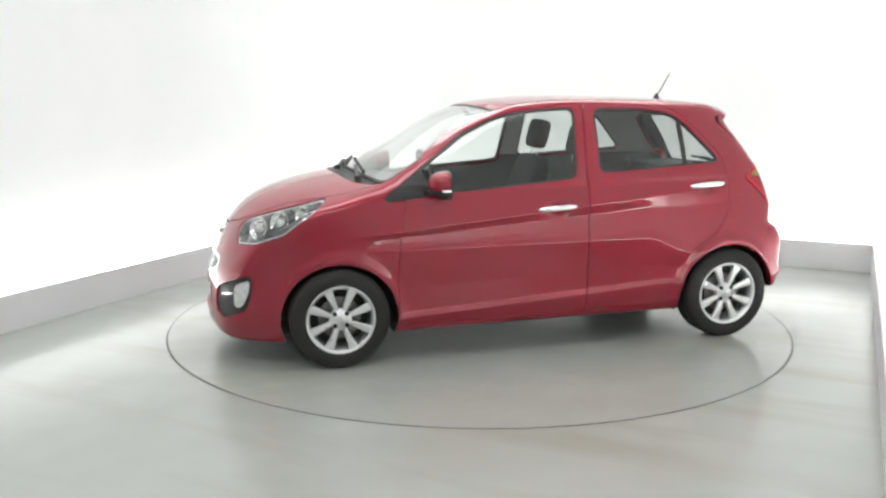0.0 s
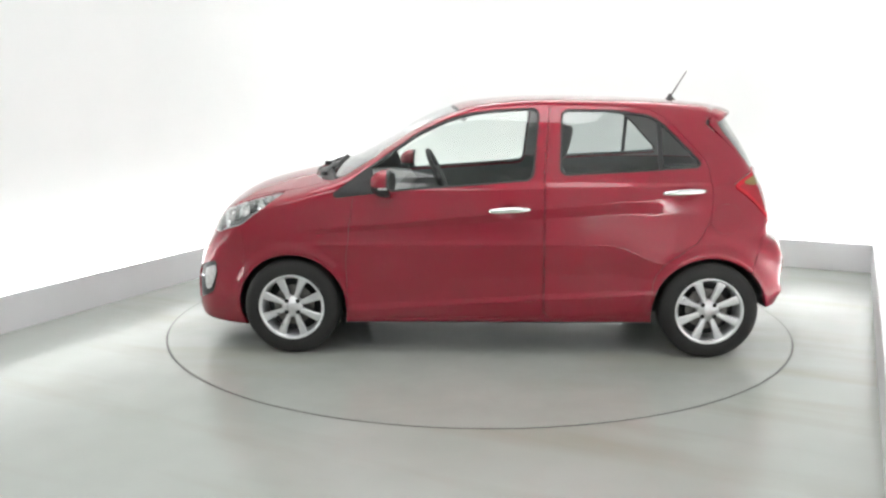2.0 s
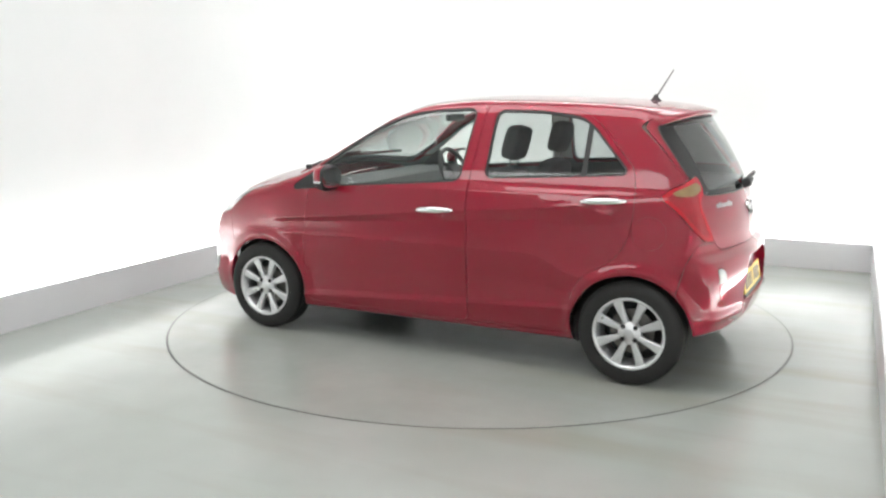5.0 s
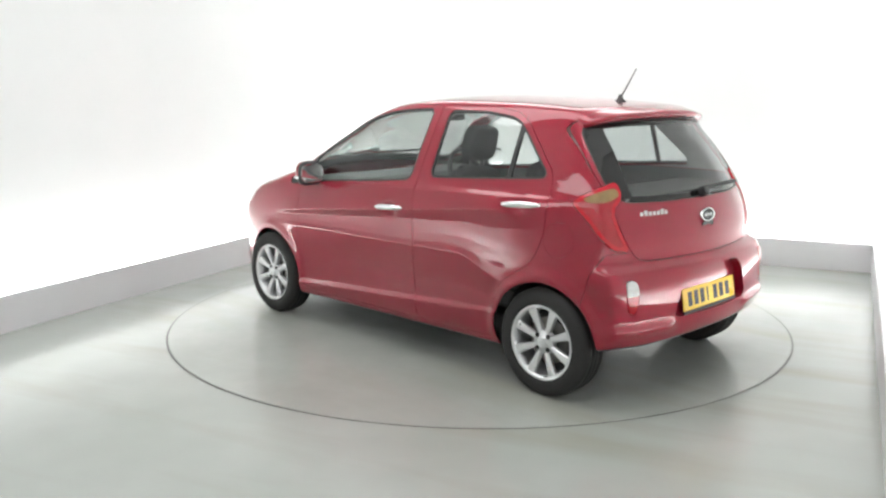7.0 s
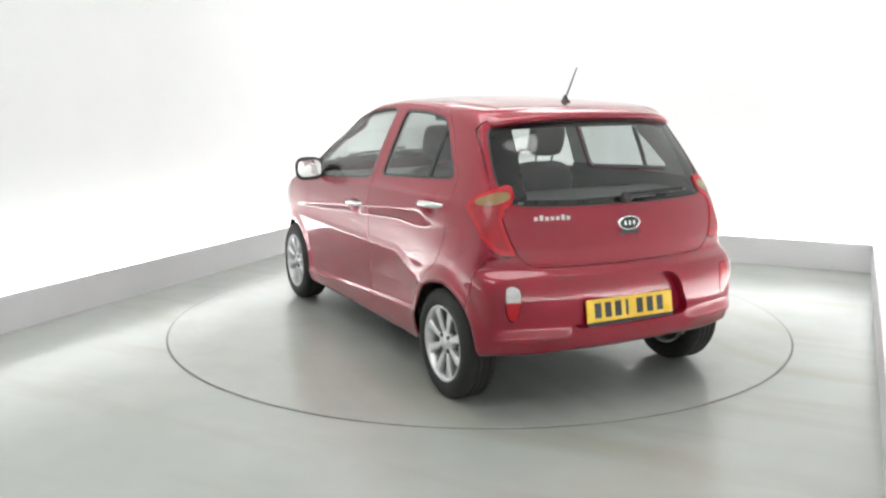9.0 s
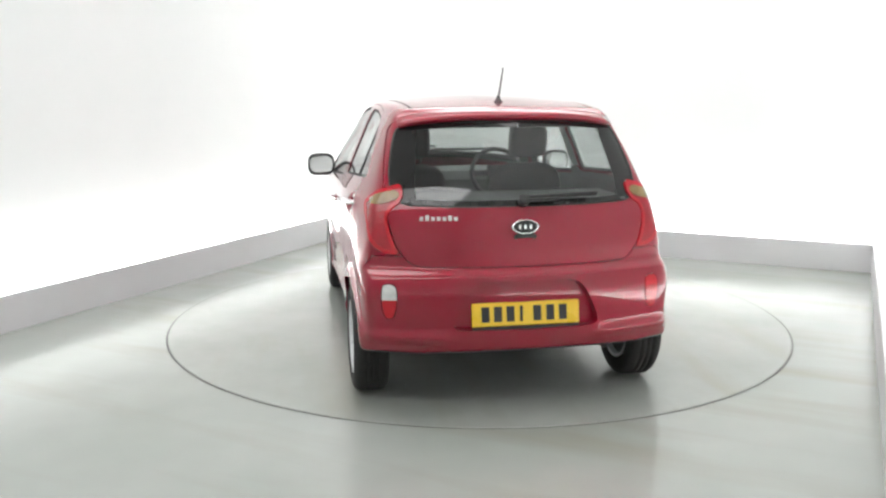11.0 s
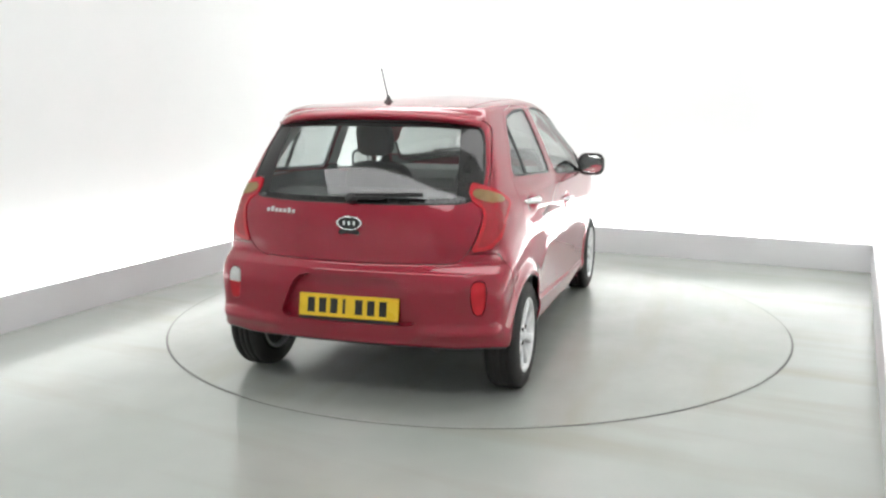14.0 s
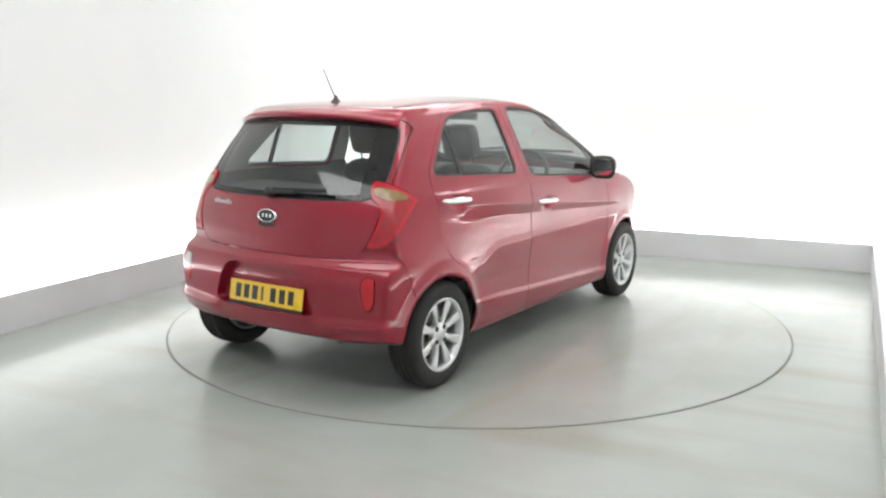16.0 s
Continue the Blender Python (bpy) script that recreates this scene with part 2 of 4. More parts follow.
# ---- the car's outer skin, as one smooth solid ----
def spline(knots):
    """A smooth monotone curve through knots."""
    k = np.array(sorted(knots), float)
    x, y = k[:, 0], k[:, 1]
    h = np.diff(x)
    d = np.diff(y) / h
    m = np.zeros(len(x))
    m[0], m[-1] = d[0], d[-1]
    for i in range(1, len(x) - 1):
        if d[i - 1] * d[i] > 0:
            w1, w2 = 2 * h[i] + h[i - 1], h[i] + 2 * h[i - 1]
            m[i] = (w1 + w2) / (w1 / d[i - 1] + w2 / d[i])

    def f(q):
        q = np.clip(q, x[0], x[-1])
        i = np.clip(np.searchsorted(x, q) - 1, 0, len(h) - 1)
        t = (q - x[i]) / h[i]
        return ((2 * t ** 3 - 3 * t ** 2 + 1) * y[i] + (t ** 3 - 2 * t ** 2 + t) * h[i] * m[i]
                + (-2 * t ** 3 + 3 * t ** 2) * y[i + 1] + (t ** 3 - t ** 2) * h[i] * m[i + 1])
    return f


TOP = spline([(-1.75, 1.325), (-1.42, 1.405), (-1.2, 1.44), (-0.8, 1.468), (-0.25, 1.478), (0.147, 1.454), (0.363, 1.397), (0.655, 1.256), (0.877, 1.138),
              (1.02, 1.062), (1.08, 1.042), (1.21, 1.018), (1.40, 0.972), (1.52, 0.932), (1.64, 0.868), (1.73, 0.79), (1.81, 0.69), (1.88, 0.56), (1.94, 0.35), (2.2, -0.3)])
NOSE = spline([(0.0, 1.82), (0.15, 1.885), (0.22, 1.902), (0.35, 1.905), (0.5, 1.880), (0.6, 1.850), (0.7, 1.815), (0.9, 1.78), (1.6, 1.7)])
TAIL = spline([(0.0, -1.60), (0.2, -1.645), (0.30, -1.682), (0.42, -1.702), (0.56, -1.703), (0.66, -1.685), (0.70, -1.656), (0.80, -1.640), (0.90, -1.618), (0.98, -1.592),
               (1.1, -1.54), (1.2, -1.487), (1.30, -1.425), (1.37, -1.385), (1.6, -1.2)])
TAIL_BOW = spline([(0.0, 0.2), (0.58, 0.19), (0.66, 0.22), (0.71, 0.285), (0.8, 0.27), (1.0, 0.31), (1.2, 0.42), (1.33, 0.52), (1.6, 0.6)])
SIDE = spline([(0.0, 0.66), (0.18, 0.735), (0.25, 0.760), (0.33, 0.772), (0.45, 0.772), (0.58, 0.780), (0.64, 0.786), (0.72, 0.788), (0.86, 0.786), (0.92, 0.779), (0.97, 0.765), (1.02, 0.741), (1.08, 0.717),
               (1.2, 0.668), (1.33, 0.610), (1.42, 0.565), (1.6, 0.45)])
TAPER_FRONT = spline([(-2.0, 0.0), (0.9, 0.0), (1.2, 0.008), (1.4, 0.03), (1.55, 0.065), (1.7, 0.125), (1.9, 0.25)])
TAPER_REAR_LOW = spline([(-2.0, 0.10), (-1.7, 0.04), (-1.5, 0.016), (-1.25, 0.004), (-0.9, 0.0), (2.0, 0.0)])
TAPER_REAR_HIGH = spline([(-2.0, 0.24), (-1.7, 0.14), (-1.5, 0.085), (-1.25, 0.035), (-0.9, 0.008), (-0.5, 0.0), (2.0, 0.0)])
FLOOR_LINE = spline([(-2.0, 0.34), (-1.7, 0.305), (-1.5, 0.275), (-0.9, 0.185), (0.85, 0.175), (1.5, 0.135), (1.9, 0.16)])
WHEEL_X, WHEEL_R = 1.1925, 0.277


def step(a, b, v):
    t = np.clip((v - a) / (b - a), 0, 1)
    return t * t * (3 - 2 * t)


def soft_max(a, b, k):
    m = np.maximum(a, b)
    return m + k * np.log(np.exp((a - m) / k) + np.exp((b - m) / k))


def ridge(d, w):
    return np.exp(0.2 - np.sqrt((d / w) ** 2 + 0.04))


def flank_profile():
    """Half width of the door skins against height, its folds rounded over a finger's breadth."""
    zs = np.arange(0.0, 1.7, 0.002)
    folds = [(0.0, 0.66), (0.18, 0.737), (0.225, 0.757), (0.315, 0.7785), (0.345, 0.7705), (0.46, 0.7735), (0.645, 0.7925), (0.675, 0.7875), (0.72, 0.7845), (0.785, 0.7830), (0.835, 0.7955), (0.865, 0.7895), (0.90, 0.7835), (0.965, 0.770), (1.02, 0.741), (1.08, 0.717),
             (1.2, 0.668), (1.33, 0.610), (1.42, 0.565), (1.7, 0.40)]
    w = np.interp(zs, [q[0] for q in folds], [q[1] for q in folds])
    k = np.hanning(13)
    return zs, np.convolve(np.pad(w, 6, mode="edge"), k / k.sum(), "valid")


FLANK_Z, FLANK_W = flank_profile()


def flank(x, z):
    """The doors' folds: the shoulder line rises to the tail, the middle one runs level, the sill one falls forwards."""
    here = [np.full_like(x, 0.0), 0.315 - 0.066 * x, 0.650 - 0.004 * x - 0.10 * step(-0.62, -0.92, x), 0.832 - 0.098 * x, np.full_like(x, 1.0), np.full_like(x, 1.7)]
    ref = [0.0, 0.315, 0.645, 0.835, 1.0, 1.7]
    u = np.array(z, float)
    for i in range(5):
        m = (z >= here[i]) & (z < here[i + 1])
        u = np.where(m, ref[i] + (z - here[i]) / (here[i + 1] - here[i]) * (ref[i + 1] - ref[i]), u)
    return np.interp(u, FLANK_Z, FLANK_W)


def half_width(x, z):
    x, z = np.broadcast_arrays(np.asarray(x, float), np.asarray(z, float))
    hi = step(0.55, 0.95, z)
    k = step(1.16, 0.86, x) * step(-1.32, -0.96, x)
    w = SIDE(z) * (1 - k) + flank(x, z) * k
    w = w - TAPER_FRONT(x) - TAPER_REAR_LOW(x) * (1 - hi) - TAPER_REAR_HIGH(x) * hi
    # finger cups behind the door handles
    for hx, hz in ((-0.06, 0.838), (-1.03, 0.94)):
        w = w - 0.030 * np.exp(-(((x - hx) / 0.05) ** 2 + ((z - hz) / 0.03) ** 2))
    for wx in (WHEEL_X, -WHEEL_X):
        r = np.sqrt((x - wx) ** 2 + (z - WHEEL_R) ** 2)
        w = w + (0.012 if wx > 0 else 0.020) * np.exp(-((r - 0.325) / 0.04) ** 2) * step(0.1, 0.35, z)
    return w


def skin(p):
    """Below zero inside the car's solid."""
    x, y, z = p[..., 0], np.abs(p[..., 1]), p[..., 2]
    xs = x + 0.26 * y * y * step(-0.6, 0.2, x)
    top = z - (TOP(xs) - 0.09 * y * y * (1 + 0.5 * step(0.9, 1.2, x)))
    g = soft_max(top * 0.85, y - half_width(x, z), 0.016)
    g = soft_max(g, x - (NOSE(z) - 0.31 * y * y), 0.03)
    cr = TAIL_BOW(z)
    lip = 0.016 * np.exp(-((z - 0.365 - 0.03 * y) / 0.03) ** 2) * step(0.30, 0.42, y)
    g = soft_max(g, (TAIL(z) + cr * y * y - lip) - x, 0.014 + 0.016 * step(0.80, 0.66, z) + 0.008 * step(1.0, 1.2, z))
    return soft_max(g, FLOOR_LINE(x) + 0.015 * step(0.5, 0.72, y) * step(-1.3, -1.5, x) - z, 0.012)


# ---- cutting the skin into panels ----
def grid_skin(around=271, along=165):
    """Half of the skin (y >= 0) as points, normals and triangles."""
    zc = 0.62
    phi = np.radians(np.linspace(-90, 90, around))
    xs = np.linspace(-1.22, 1.34, along)
    rows_o = [(-1.22, a) for a in np.radians(np.linspace(89.6, 1.2, 90))] + [(x, 0.0) for x in xs] + [(1.34, -a) for a in np.radians(np.linspace(1.2, 89.6, 90))]
    o = np.zeros((len(rows_o), len(phi), 3))
    d = np.zeros_like(o)
    for i, (x, a) in enumerate(rows_o):
        o[i, :, 0], o[i, :, 2] = x, zc
        d[i, :, 0] = -math.sin(a)
        d[i, :, 1], d[i, :, 2] = math.cos(a) * np.cos(phi), math.cos(a) * np.sin(phi)
    lo, hi = np.zeros(o.shape[:2]), np.full(o.shape[:2], 1.6)
    found = np.zeros(o.shape[:2], bool)
    for s in np.arange(0.05, 1.6, 0.02):
        out = (skin(o + d * s) > 0) & ~found
        hi[out], lo[out] = s, s - 0.02
        found |= out
    for _ in range(24):
        mid = (lo + hi) / 2
        out = skin(o + d * mid[..., None]) > 0
        hi, lo = np.where(out, mid, hi), np.where(out, lo, mid)
    v = (o + d * hi[..., None])
    v[:, 0, 1] = v[:, -1, 1] = 0.0
    n, m = v.shape[:2]
    v = v.reshape(-1, 3)
    idx = np.arange(n * m).reshape(n, m)
    a, b, c, e = idx[:-1, :-1].ravel(), idx[1:, :-1].ravel(), idx[1:, 1:].ravel(), idx[:-1, 1:].ravel()
    f = np.concatenate([np.stack([a, b, c], 1), np.stack([a, c, e], 1)])
    # caps at the two poles
    for row, flip in ((idx[0], False), (idx[-1], True)):
        k = len(v)
        v = np.concatenate([v, v[row].mean(0)[None] * np.array([[1, 0, 1]])])
        t = np.stack([row[:-1], row[1:], np.full(m - 1, k)], 1)
        f = np.concatenate([f, t[:, ::-1] if flip else t])
    return v, skin_normals(v), orient(v, f)


def skin_normals(v):
    e = 1e-4
    g = np.stack([skin(v + np.eye(3)[i] * e) - skin(v - np.eye(3)[i] * e) for i in range(3)], 1)
    mid = np.abs(v[:, 1]) < 1e-6
    g[mid, 1] = 0
    return g / np.maximum(np.linalg.norm(g, axis=1), 1e-9)[:, None]


def orient(v, f):
    c = np.cross(v[f[:, 1]] - v[f[:, 0]], v[f[:, 2]] - v[f[:, 0]])
    n = skin_normals(v[f].mean(1))
    flip = (c * n).sum(1) < 0
    f = f.copy()
    f[flip] = f[flip][:, ::-1]
    return f


def cut(piece, field):
    """Split a piece along field = 0: (the part below, the part above)."""
    v, n, f = piece
    if len(f) == 0:
        return piece, piece
    s = field(v)
    s = np.where(np.abs(s) < 1e-6, 1e-6, s)
    neg = s < 0
    k = neg[f].sum(1)
    low, high, mixed = f[k == 3], f[k == 0], f[(k == 1) | (k == 2)]
    if len(mixed):
        nm = neg[mixed]
        lone = np.where(nm.sum(1) == 1, nm.argmax(1), (~nm).argmax(1))
        r = np.arange(len(mixed))
        p, q, w = mixed[r, lone], mixed[r, (lone + 1) % 3], mixed[r, (lone + 2) % 3]
        edges = np.concatenate([np.stack([p, q], 1), np.stack([p, w], 1)])
        edges.sort(axis=1)
        uniq, inv = np.unique(edges, axis=0, return_inverse=True)
        inv = inv.ravel()
        t = s[uniq[:, 0]] / (s[uniq[:, 0]] - s[uniq[:, 1]])
        nv = v[uniq[:, 0]] + (v[uniq[:, 1]] - v[uniq[:, 0]]) * t[:, None]
        nn = n[uniq[:, 0]] + (n[uniq[:, 1]] - n[uniq[:, 0]]) * t[:, None]
        nn /= np.maximum(np.linalg.norm(nn, axis=1), 1e-9)[:, None]
        base = len(v)
        v, n = np.concatenate([v, nv]), np.concatenate([n, nn])
        a, b = base + inv[:len(mixed)], base + inv[len(mixed):]
        tip = np.stack([p, a, b], 1)
        rest = np.concatenate([np.stack([a, q, w], 1), np.stack([a, w, b], 1)])
        tip_low = neg[p]
        low = np.concatenate([low, tip[tip_low], rest[np.tile(~tip_low, 2)]])
        high = np.concatenate([high, tip[~tip_low], rest[np.tile(tip_low, 2)]])
    return pack(v, n, low), pack(v, n, high)


def pack(v, n, f):
    used, inv = np.unique(f, return_inverse=True)
    return v[used], n[used], inv.reshape(-1, 3)


def rounded(poly, times=2, radius=0.022):
    p = np.array(poly, float)
    for _ in range(times):
        q = np.roll(p, -1, 0)
        k = np.minimum(0.25, radius / np.maximum(np.linalg.norm(q - p, axis=1), 1e-9))[:, None]
        p = np.stack([p + (q - p) * k, q - (q - p) * k], 1).reshape(-1, 2)
        radius *= 0.35
    return p


def poly_distance(pts, poly):
    """Signed distance to a closed outline, below zero inside."""
    d = np.full(len(pts), 1e9)
    inside = np.zeros(len(pts), bool)
    for a, b in zip(poly, np.roll(poly, -1, 0)):
        e, w = b - a, pts - a
        t = np.clip((w @ e) / max(e @ e, 1e-12), 0, 1)
        d = np.minimum(d, np.linalg.norm(w - t[:, None] * e, axis=1))
        c = (a[1] > pts[:, 1]) != (b[1] > pts[:, 1])
        inside ^= c & (pts[:, 0] < e[0] * (pts[:, 1] - a[1]) / (e[1] if abs(e[1]) > 1e-12 else 1e-12) + a[0])
    return np.where(inside, -d, d)


SIDE_VIEW = lambda v: v[:, [0, 2]]
TOP_VIEW = lambda v: v[:, [0, 1]]
END_VIEW = lambda v: v[:, [1, 2]]
FRONT_QUARTER = lambda v: np.stack([v[:, 1] - v[:, 0], v[:, 2]], 1)
REAR_QUARTER = lambda v: np.stack([v[:, 1] + v[:, 0], v[:, 2]], 1)


def outline(view, poly, where=None, smooth=2):
    p = rounded(poly, smooth) if smooth else np.array(poly, float)

    def f(v):
        d = poly_distance(view(v), p)
        return d if where is None else np.maximum(d, where(v))
    return f


def panel(piece, field, gap=0.0010):
    """Cut a panel out with a gap round it: (panel, rest)."""
    inner, rest = cut(piece, lambda v: field(v) - gap)
    inner, _ = cut(inner, lambda v: field(v) + gap)
    return inner, rest


def framed(piece, field, width=0.012):
    """Cut a pane out: (pane, the rubber round it, rest)."""
    inner, rest = cut(piece, lambda v: field(v) - width)
    pane, seal = cut(inner, field)
    return pane, seal, rest


def mirrored(piece):
    v, n, f = piece
    s = np.array([1, -1, 1])
    return v * s, n * s, f[:, ::-1]


def plate_mesh(name, pieces, material, parent, label="", depth=0.012, sink=0.0):
    """Make one part of skin pieces: sunk below the skin, with its edges turned in."""
    vs, ns, fs, base = [], [], [], 0
    for v, n, f in pieces:
        if len(f) == 0:
            continue
        v = v - n * sink
        vs.append(v), ns.append(n), fs.append(f + base)
        base += len(v)
        if depth:
            e = np.concatenate([f[:, [0, 1]], f[:, [1, 2]], f[:, [2, 0]]])
            key = np.sort(e, axis=1)
            _, first, count = np.unique(key, axis=0, return_index=True, return_counts=True)
            e = e[first[count == 1]]
            e = e[~((np.abs(v[e[:, 0], 1]) < 1e-5) & (np.abs(v[e[:, 1], 1]) < 1e-5))]
            if len(e):
                a, b = v[e[:, 0]], v[e[:, 1]]
                na, nb = n[e[:, 0]], n[e[:, 1]]
                side = np.cross(b - a, na)
                side /= np.maximum(np.linalg.norm(side, axis=1), 1e-9)[:, None]
                q = np.concatenate([a, b, b - nb * depth, a - na * depth])
                k = len(e)
                i = np.arange(k) + base
                vs.append(q), ns.append(np.tile(side, (4, 1)))
                fs.append(np.concatenate([np.stack([i + k, i, i + 3 * k], 1), np.stack([i + k, i + 3 * k, i + 2 * k], 1)]))
                base += 4 * k
    v, n, f = np.concatenate(vs), np.concatenate(ns), np.concatenate(fs)
    me = bpy.data.meshes.new(name)
    me.from_pydata(v.tolist(), [], f.tolist())
    me.materials.append(material)
    me.polygons.foreach_set("use_smooth", np.ones(len(f), bool))
    me.normals_split_custom_set_from_vertices(n.tolist())
    ob = new(name, me)
    ob.parent = parent
    if label:
        ob["label"] = label
    return ob


def both(name, piece, material, parent, label="", **k):
    """The same part on the left and on the right."""
    return [plate_mesh(name, [p], material, parent, label, **k) for p in (piece, mirrored(piece))]


def whole(name, piece, material, parent, label="", **k):
    return plate_mesh(name, [piece, mirrored(piece)], material, parent, label, **k)


car = tagged(new("car"), "red five-door hatchback car with silver alloy wheels on a turntable", "car")

GLASS_FRONT = [(0.945, 0.922), (0.548, 0.966), (0.186, 0.992), (-0.185, 1.022), (-0.222, 1.402), (0.0, 1.392), (0.15, 1.375), (0.27, 1.347), (0.464, 1.262), (0.66, 1.125)]
GLASS_REAR = [(-0.352, 1.047), (-0.898, 1.078), (-1.135, 1.093), (-0.925, 1.31), (-0.85, 1.362), (-0.64, 1.39), (-0.362, 1.394)]
DOOR_FRONT = [(0.815, 0.96), (0.845, 0.772), (0.872, 0.543), (0.862, 0.25), (0.80, 0.222), (-0.258, 0.228), (-0.252, 1.03), (-0.287, 1.432), (0.0, 1.428), (0.16, 1.412), (0.30, 1.378), (0.50, 1.287), (0.70, 1.152)]
DOOR_REAR = [(-0.265, 0.228), (-0.259, 1.03), (-0.294, 1.432), (-0.64, 1.427), (-0.87, 1.398), (-0.965, 1.33), (-1.17, 1.11), (-1.19, 0.95), (-1.18, 0.80), (-1.12, 0.675), (-1.03, 0.612),
             (-0.93, 0.55), (-0.872, 0.45), (-0.862, 0.26), (-0.84, 0.23)]
WINDSCREEN = [(1.035, -0.2), (1.03, 0.1), (0.995, 0.40), (0.935, 0.625), (0.90, 0.655), (0.60, 0.60), (0.30, 0.535), (0.245, 0.50), (0.285, 0.25), (0.30, 0.0), (0.30, -0.2)]
COWL = [(1.15, -0.2), (1.14, 0.1), (1.10, 0.40), (1.02, 0.60), (0.965, 0.66), (0.90, 0.67), (0.9, -0.2)]
HOOD = [(1.765, -0.2), (1.76, 0.1), (1.70, 0.30), (1.62, 0.42), (1.50, 0.50), (1.25, 0.615), (1.10, 0.655), (0.98, 0.665), (0.9, 0.6), (0.9, -0.2)]
HEADLAMP = [(-1.24, 0.68), (-1.325, 0.765), (-1.25, 0.805), (-1.03, 0.85), (-0.80, 0.895), (-0.59, 0.937), (-0.56, 0.875), (-0.74, 0.75), (-0.97, 0.70)]
FOG_HOUSING = [(-1.42, 0.43), (-1.2, 0.487), (-0.985, 0.532), (-1.0, 0.42), (-1.035, 0.332), (-1.28, 0.268), (-1.42, 0.295)]
FRONT_LAMP = [(-1.155, 0.465), (-1.005, 0.503), (-1.022, 0.43), (-1.075, 0.348), (-1.15, 0.342)]
TAIL_LAMP = [(-0.585, 0.982), (-0.675, 1.025), (-0.77, 1.057), (-0.897, 1.085), (-0.935, 1.005), (-0.857, 0.95), (-0.905, 0.86), (-0.98, 0.755), (-0.858, 0.765), (-0.758, 0.83), (-0.68, 0.91)]
REAR_GLASS = [(-0.2, 0.985), (0.30, 0.982), (0.548, 0.988), (0.588, 1.02), (0.606, 1.07), (0.602, 1.14), (0.578, 1.25), (0.552, 1.325), (0.51, 1.347), (0.30, 1.36), (-0.2, 1.365)]
TAILGATE = [(-0.2, 0.704), (0.49, 0.704), (0.54, 0.72), (0.598, 0.80), (0.628, 0.92), (0.634, 1.05), (0.63, 1.14), (0.604, 1.26), (0.578, 1.345), (0.53, 1.372), (0.30, 1.382), (-0.2, 1.384)]
BUMPER_REAR = [(-1.42, 0.50), (-1.46, 0.66), (-1.505, 0.752), (-2.1, 0.752), (-2.1, -0.1), (-1.25, -0.1), (-1.44, 0.33)]
BUMPER_FRONT = [(1.475, 0.55), (1.475, 0.68), (1.48, 0.78), (1.70, 0.82), (2.2, 0.85), (2.2, -0.1), (1.3, -0.1), (1.48, 0.33)]
RECESS = [(-0.3, 0.640), (0.235, 0.640), (0.285, 0.60), (0.355, 0.445), (0.33, 0.415), (-0.3, 0.405)]

side_only = lambda v: 0.40 - v[:, 1]
front_only = lambda v: 0.9 - v[:, 0]
rear_only = lambda v: v[:, 0] + 1.15
half = grid_skin()

# wheel openings and the dark underside
for wx in (WHEEL_X, -WHEEL_X):
    _, half = cut(half, lambda v: np.maximum(np.hypot((v[:, 0] - wx) * 0.97, (v[:, 2] - 0.272)) - 0.312, 0.45 - v[:, 1]))
under, half = cut(half, lambda v: v[:, 2] - FLOOR_LINE(v[:, 0]) - 0.012 - 0.015 * step(0.5, 0.72, v[:, 1]) * step(-1.3, -1.5, v[:, 0]))

# side windows
pane_f, seal_f, half = framed(half, outline(SIDE_VIEW, GLASS_FRONT, side_only))
pane_r, seal_r, half = framed(half, outline(SIDE_VIEW, GLASS_REAR, side_only))
sail, pane_f = cut(pane_f, lambda v: 0.70 - v[:, 0] + (v[:, 2] - 1.0) * 0.25)
pane_r, pane_rest = cut(pane_r, lambda v: -(v[:, 0] + 0.892))
bar, pane_q = cut(pane_rest, lambda v: -(v[:, 0] + 0.918))

# doors
door_f, half = panel(half, outline(SIDE_VIEW, DOOR_FRONT, side_only))
door_r, half = panel(half, outline(SIDE_VIEW, DOOR_REAR, side_only))

# front end
pane_w, seal_w, half = framed(half, outline(TOP_VIEW, WINDSCREEN, lambda v: 0.93 - v[:, 2], 1), 0.016)
cowl, half = cut(half, outline(TOP_VIEW, COWL, lambda v: 0.93 - v[:, 2], 1))
lamp_f, half = panel(half, outline(FRONT_QUARTER, HEADLAMP, lambda v: np.maximum(0.9 - v[:, 0], 0.2 - v[:, 1]), 1), 0.002)
hood, half = panel(half, outline(TOP_VIEW, HOOD, lambda v: 0.66 - v[:, 2], 1), 0.003)
fog_f, half = cut(half, outline(FRONT_QUARTER, FOG_HOUSING, front_only))
fog_lens, fog_f = cut(fog_f, outline(FRONT_QUARTER, FRONT_LAMP, front_only))
fog_strip, _ = cut(fog_f, outline(FRONT_QUARTER, [(-1.33, 0.398), (-1.33, 0.408), (-1.165, 0.428), (-1.165, 0.414)], None, 0))
grille, chrome_g, half = framed(half, outline(END_VIEW, [(-0.2, 0.475), (0.22, 0.485), (0.33, 0.53), (0.30, 0.565), (-0.2, 0.572)], front_only), 0.018)
intake, half = cut(half, outline(END_VIEW, [(-0.2, 0.25), (0.22, 0.25), (0.27, 0.30), (0.25, 0.41), (-0.2, 0.42)], front_only))
bumper_f, half = panel(half, outline(SIDE_VIEW, BUMPER_FRONT, front_only, 0), 0.0006)

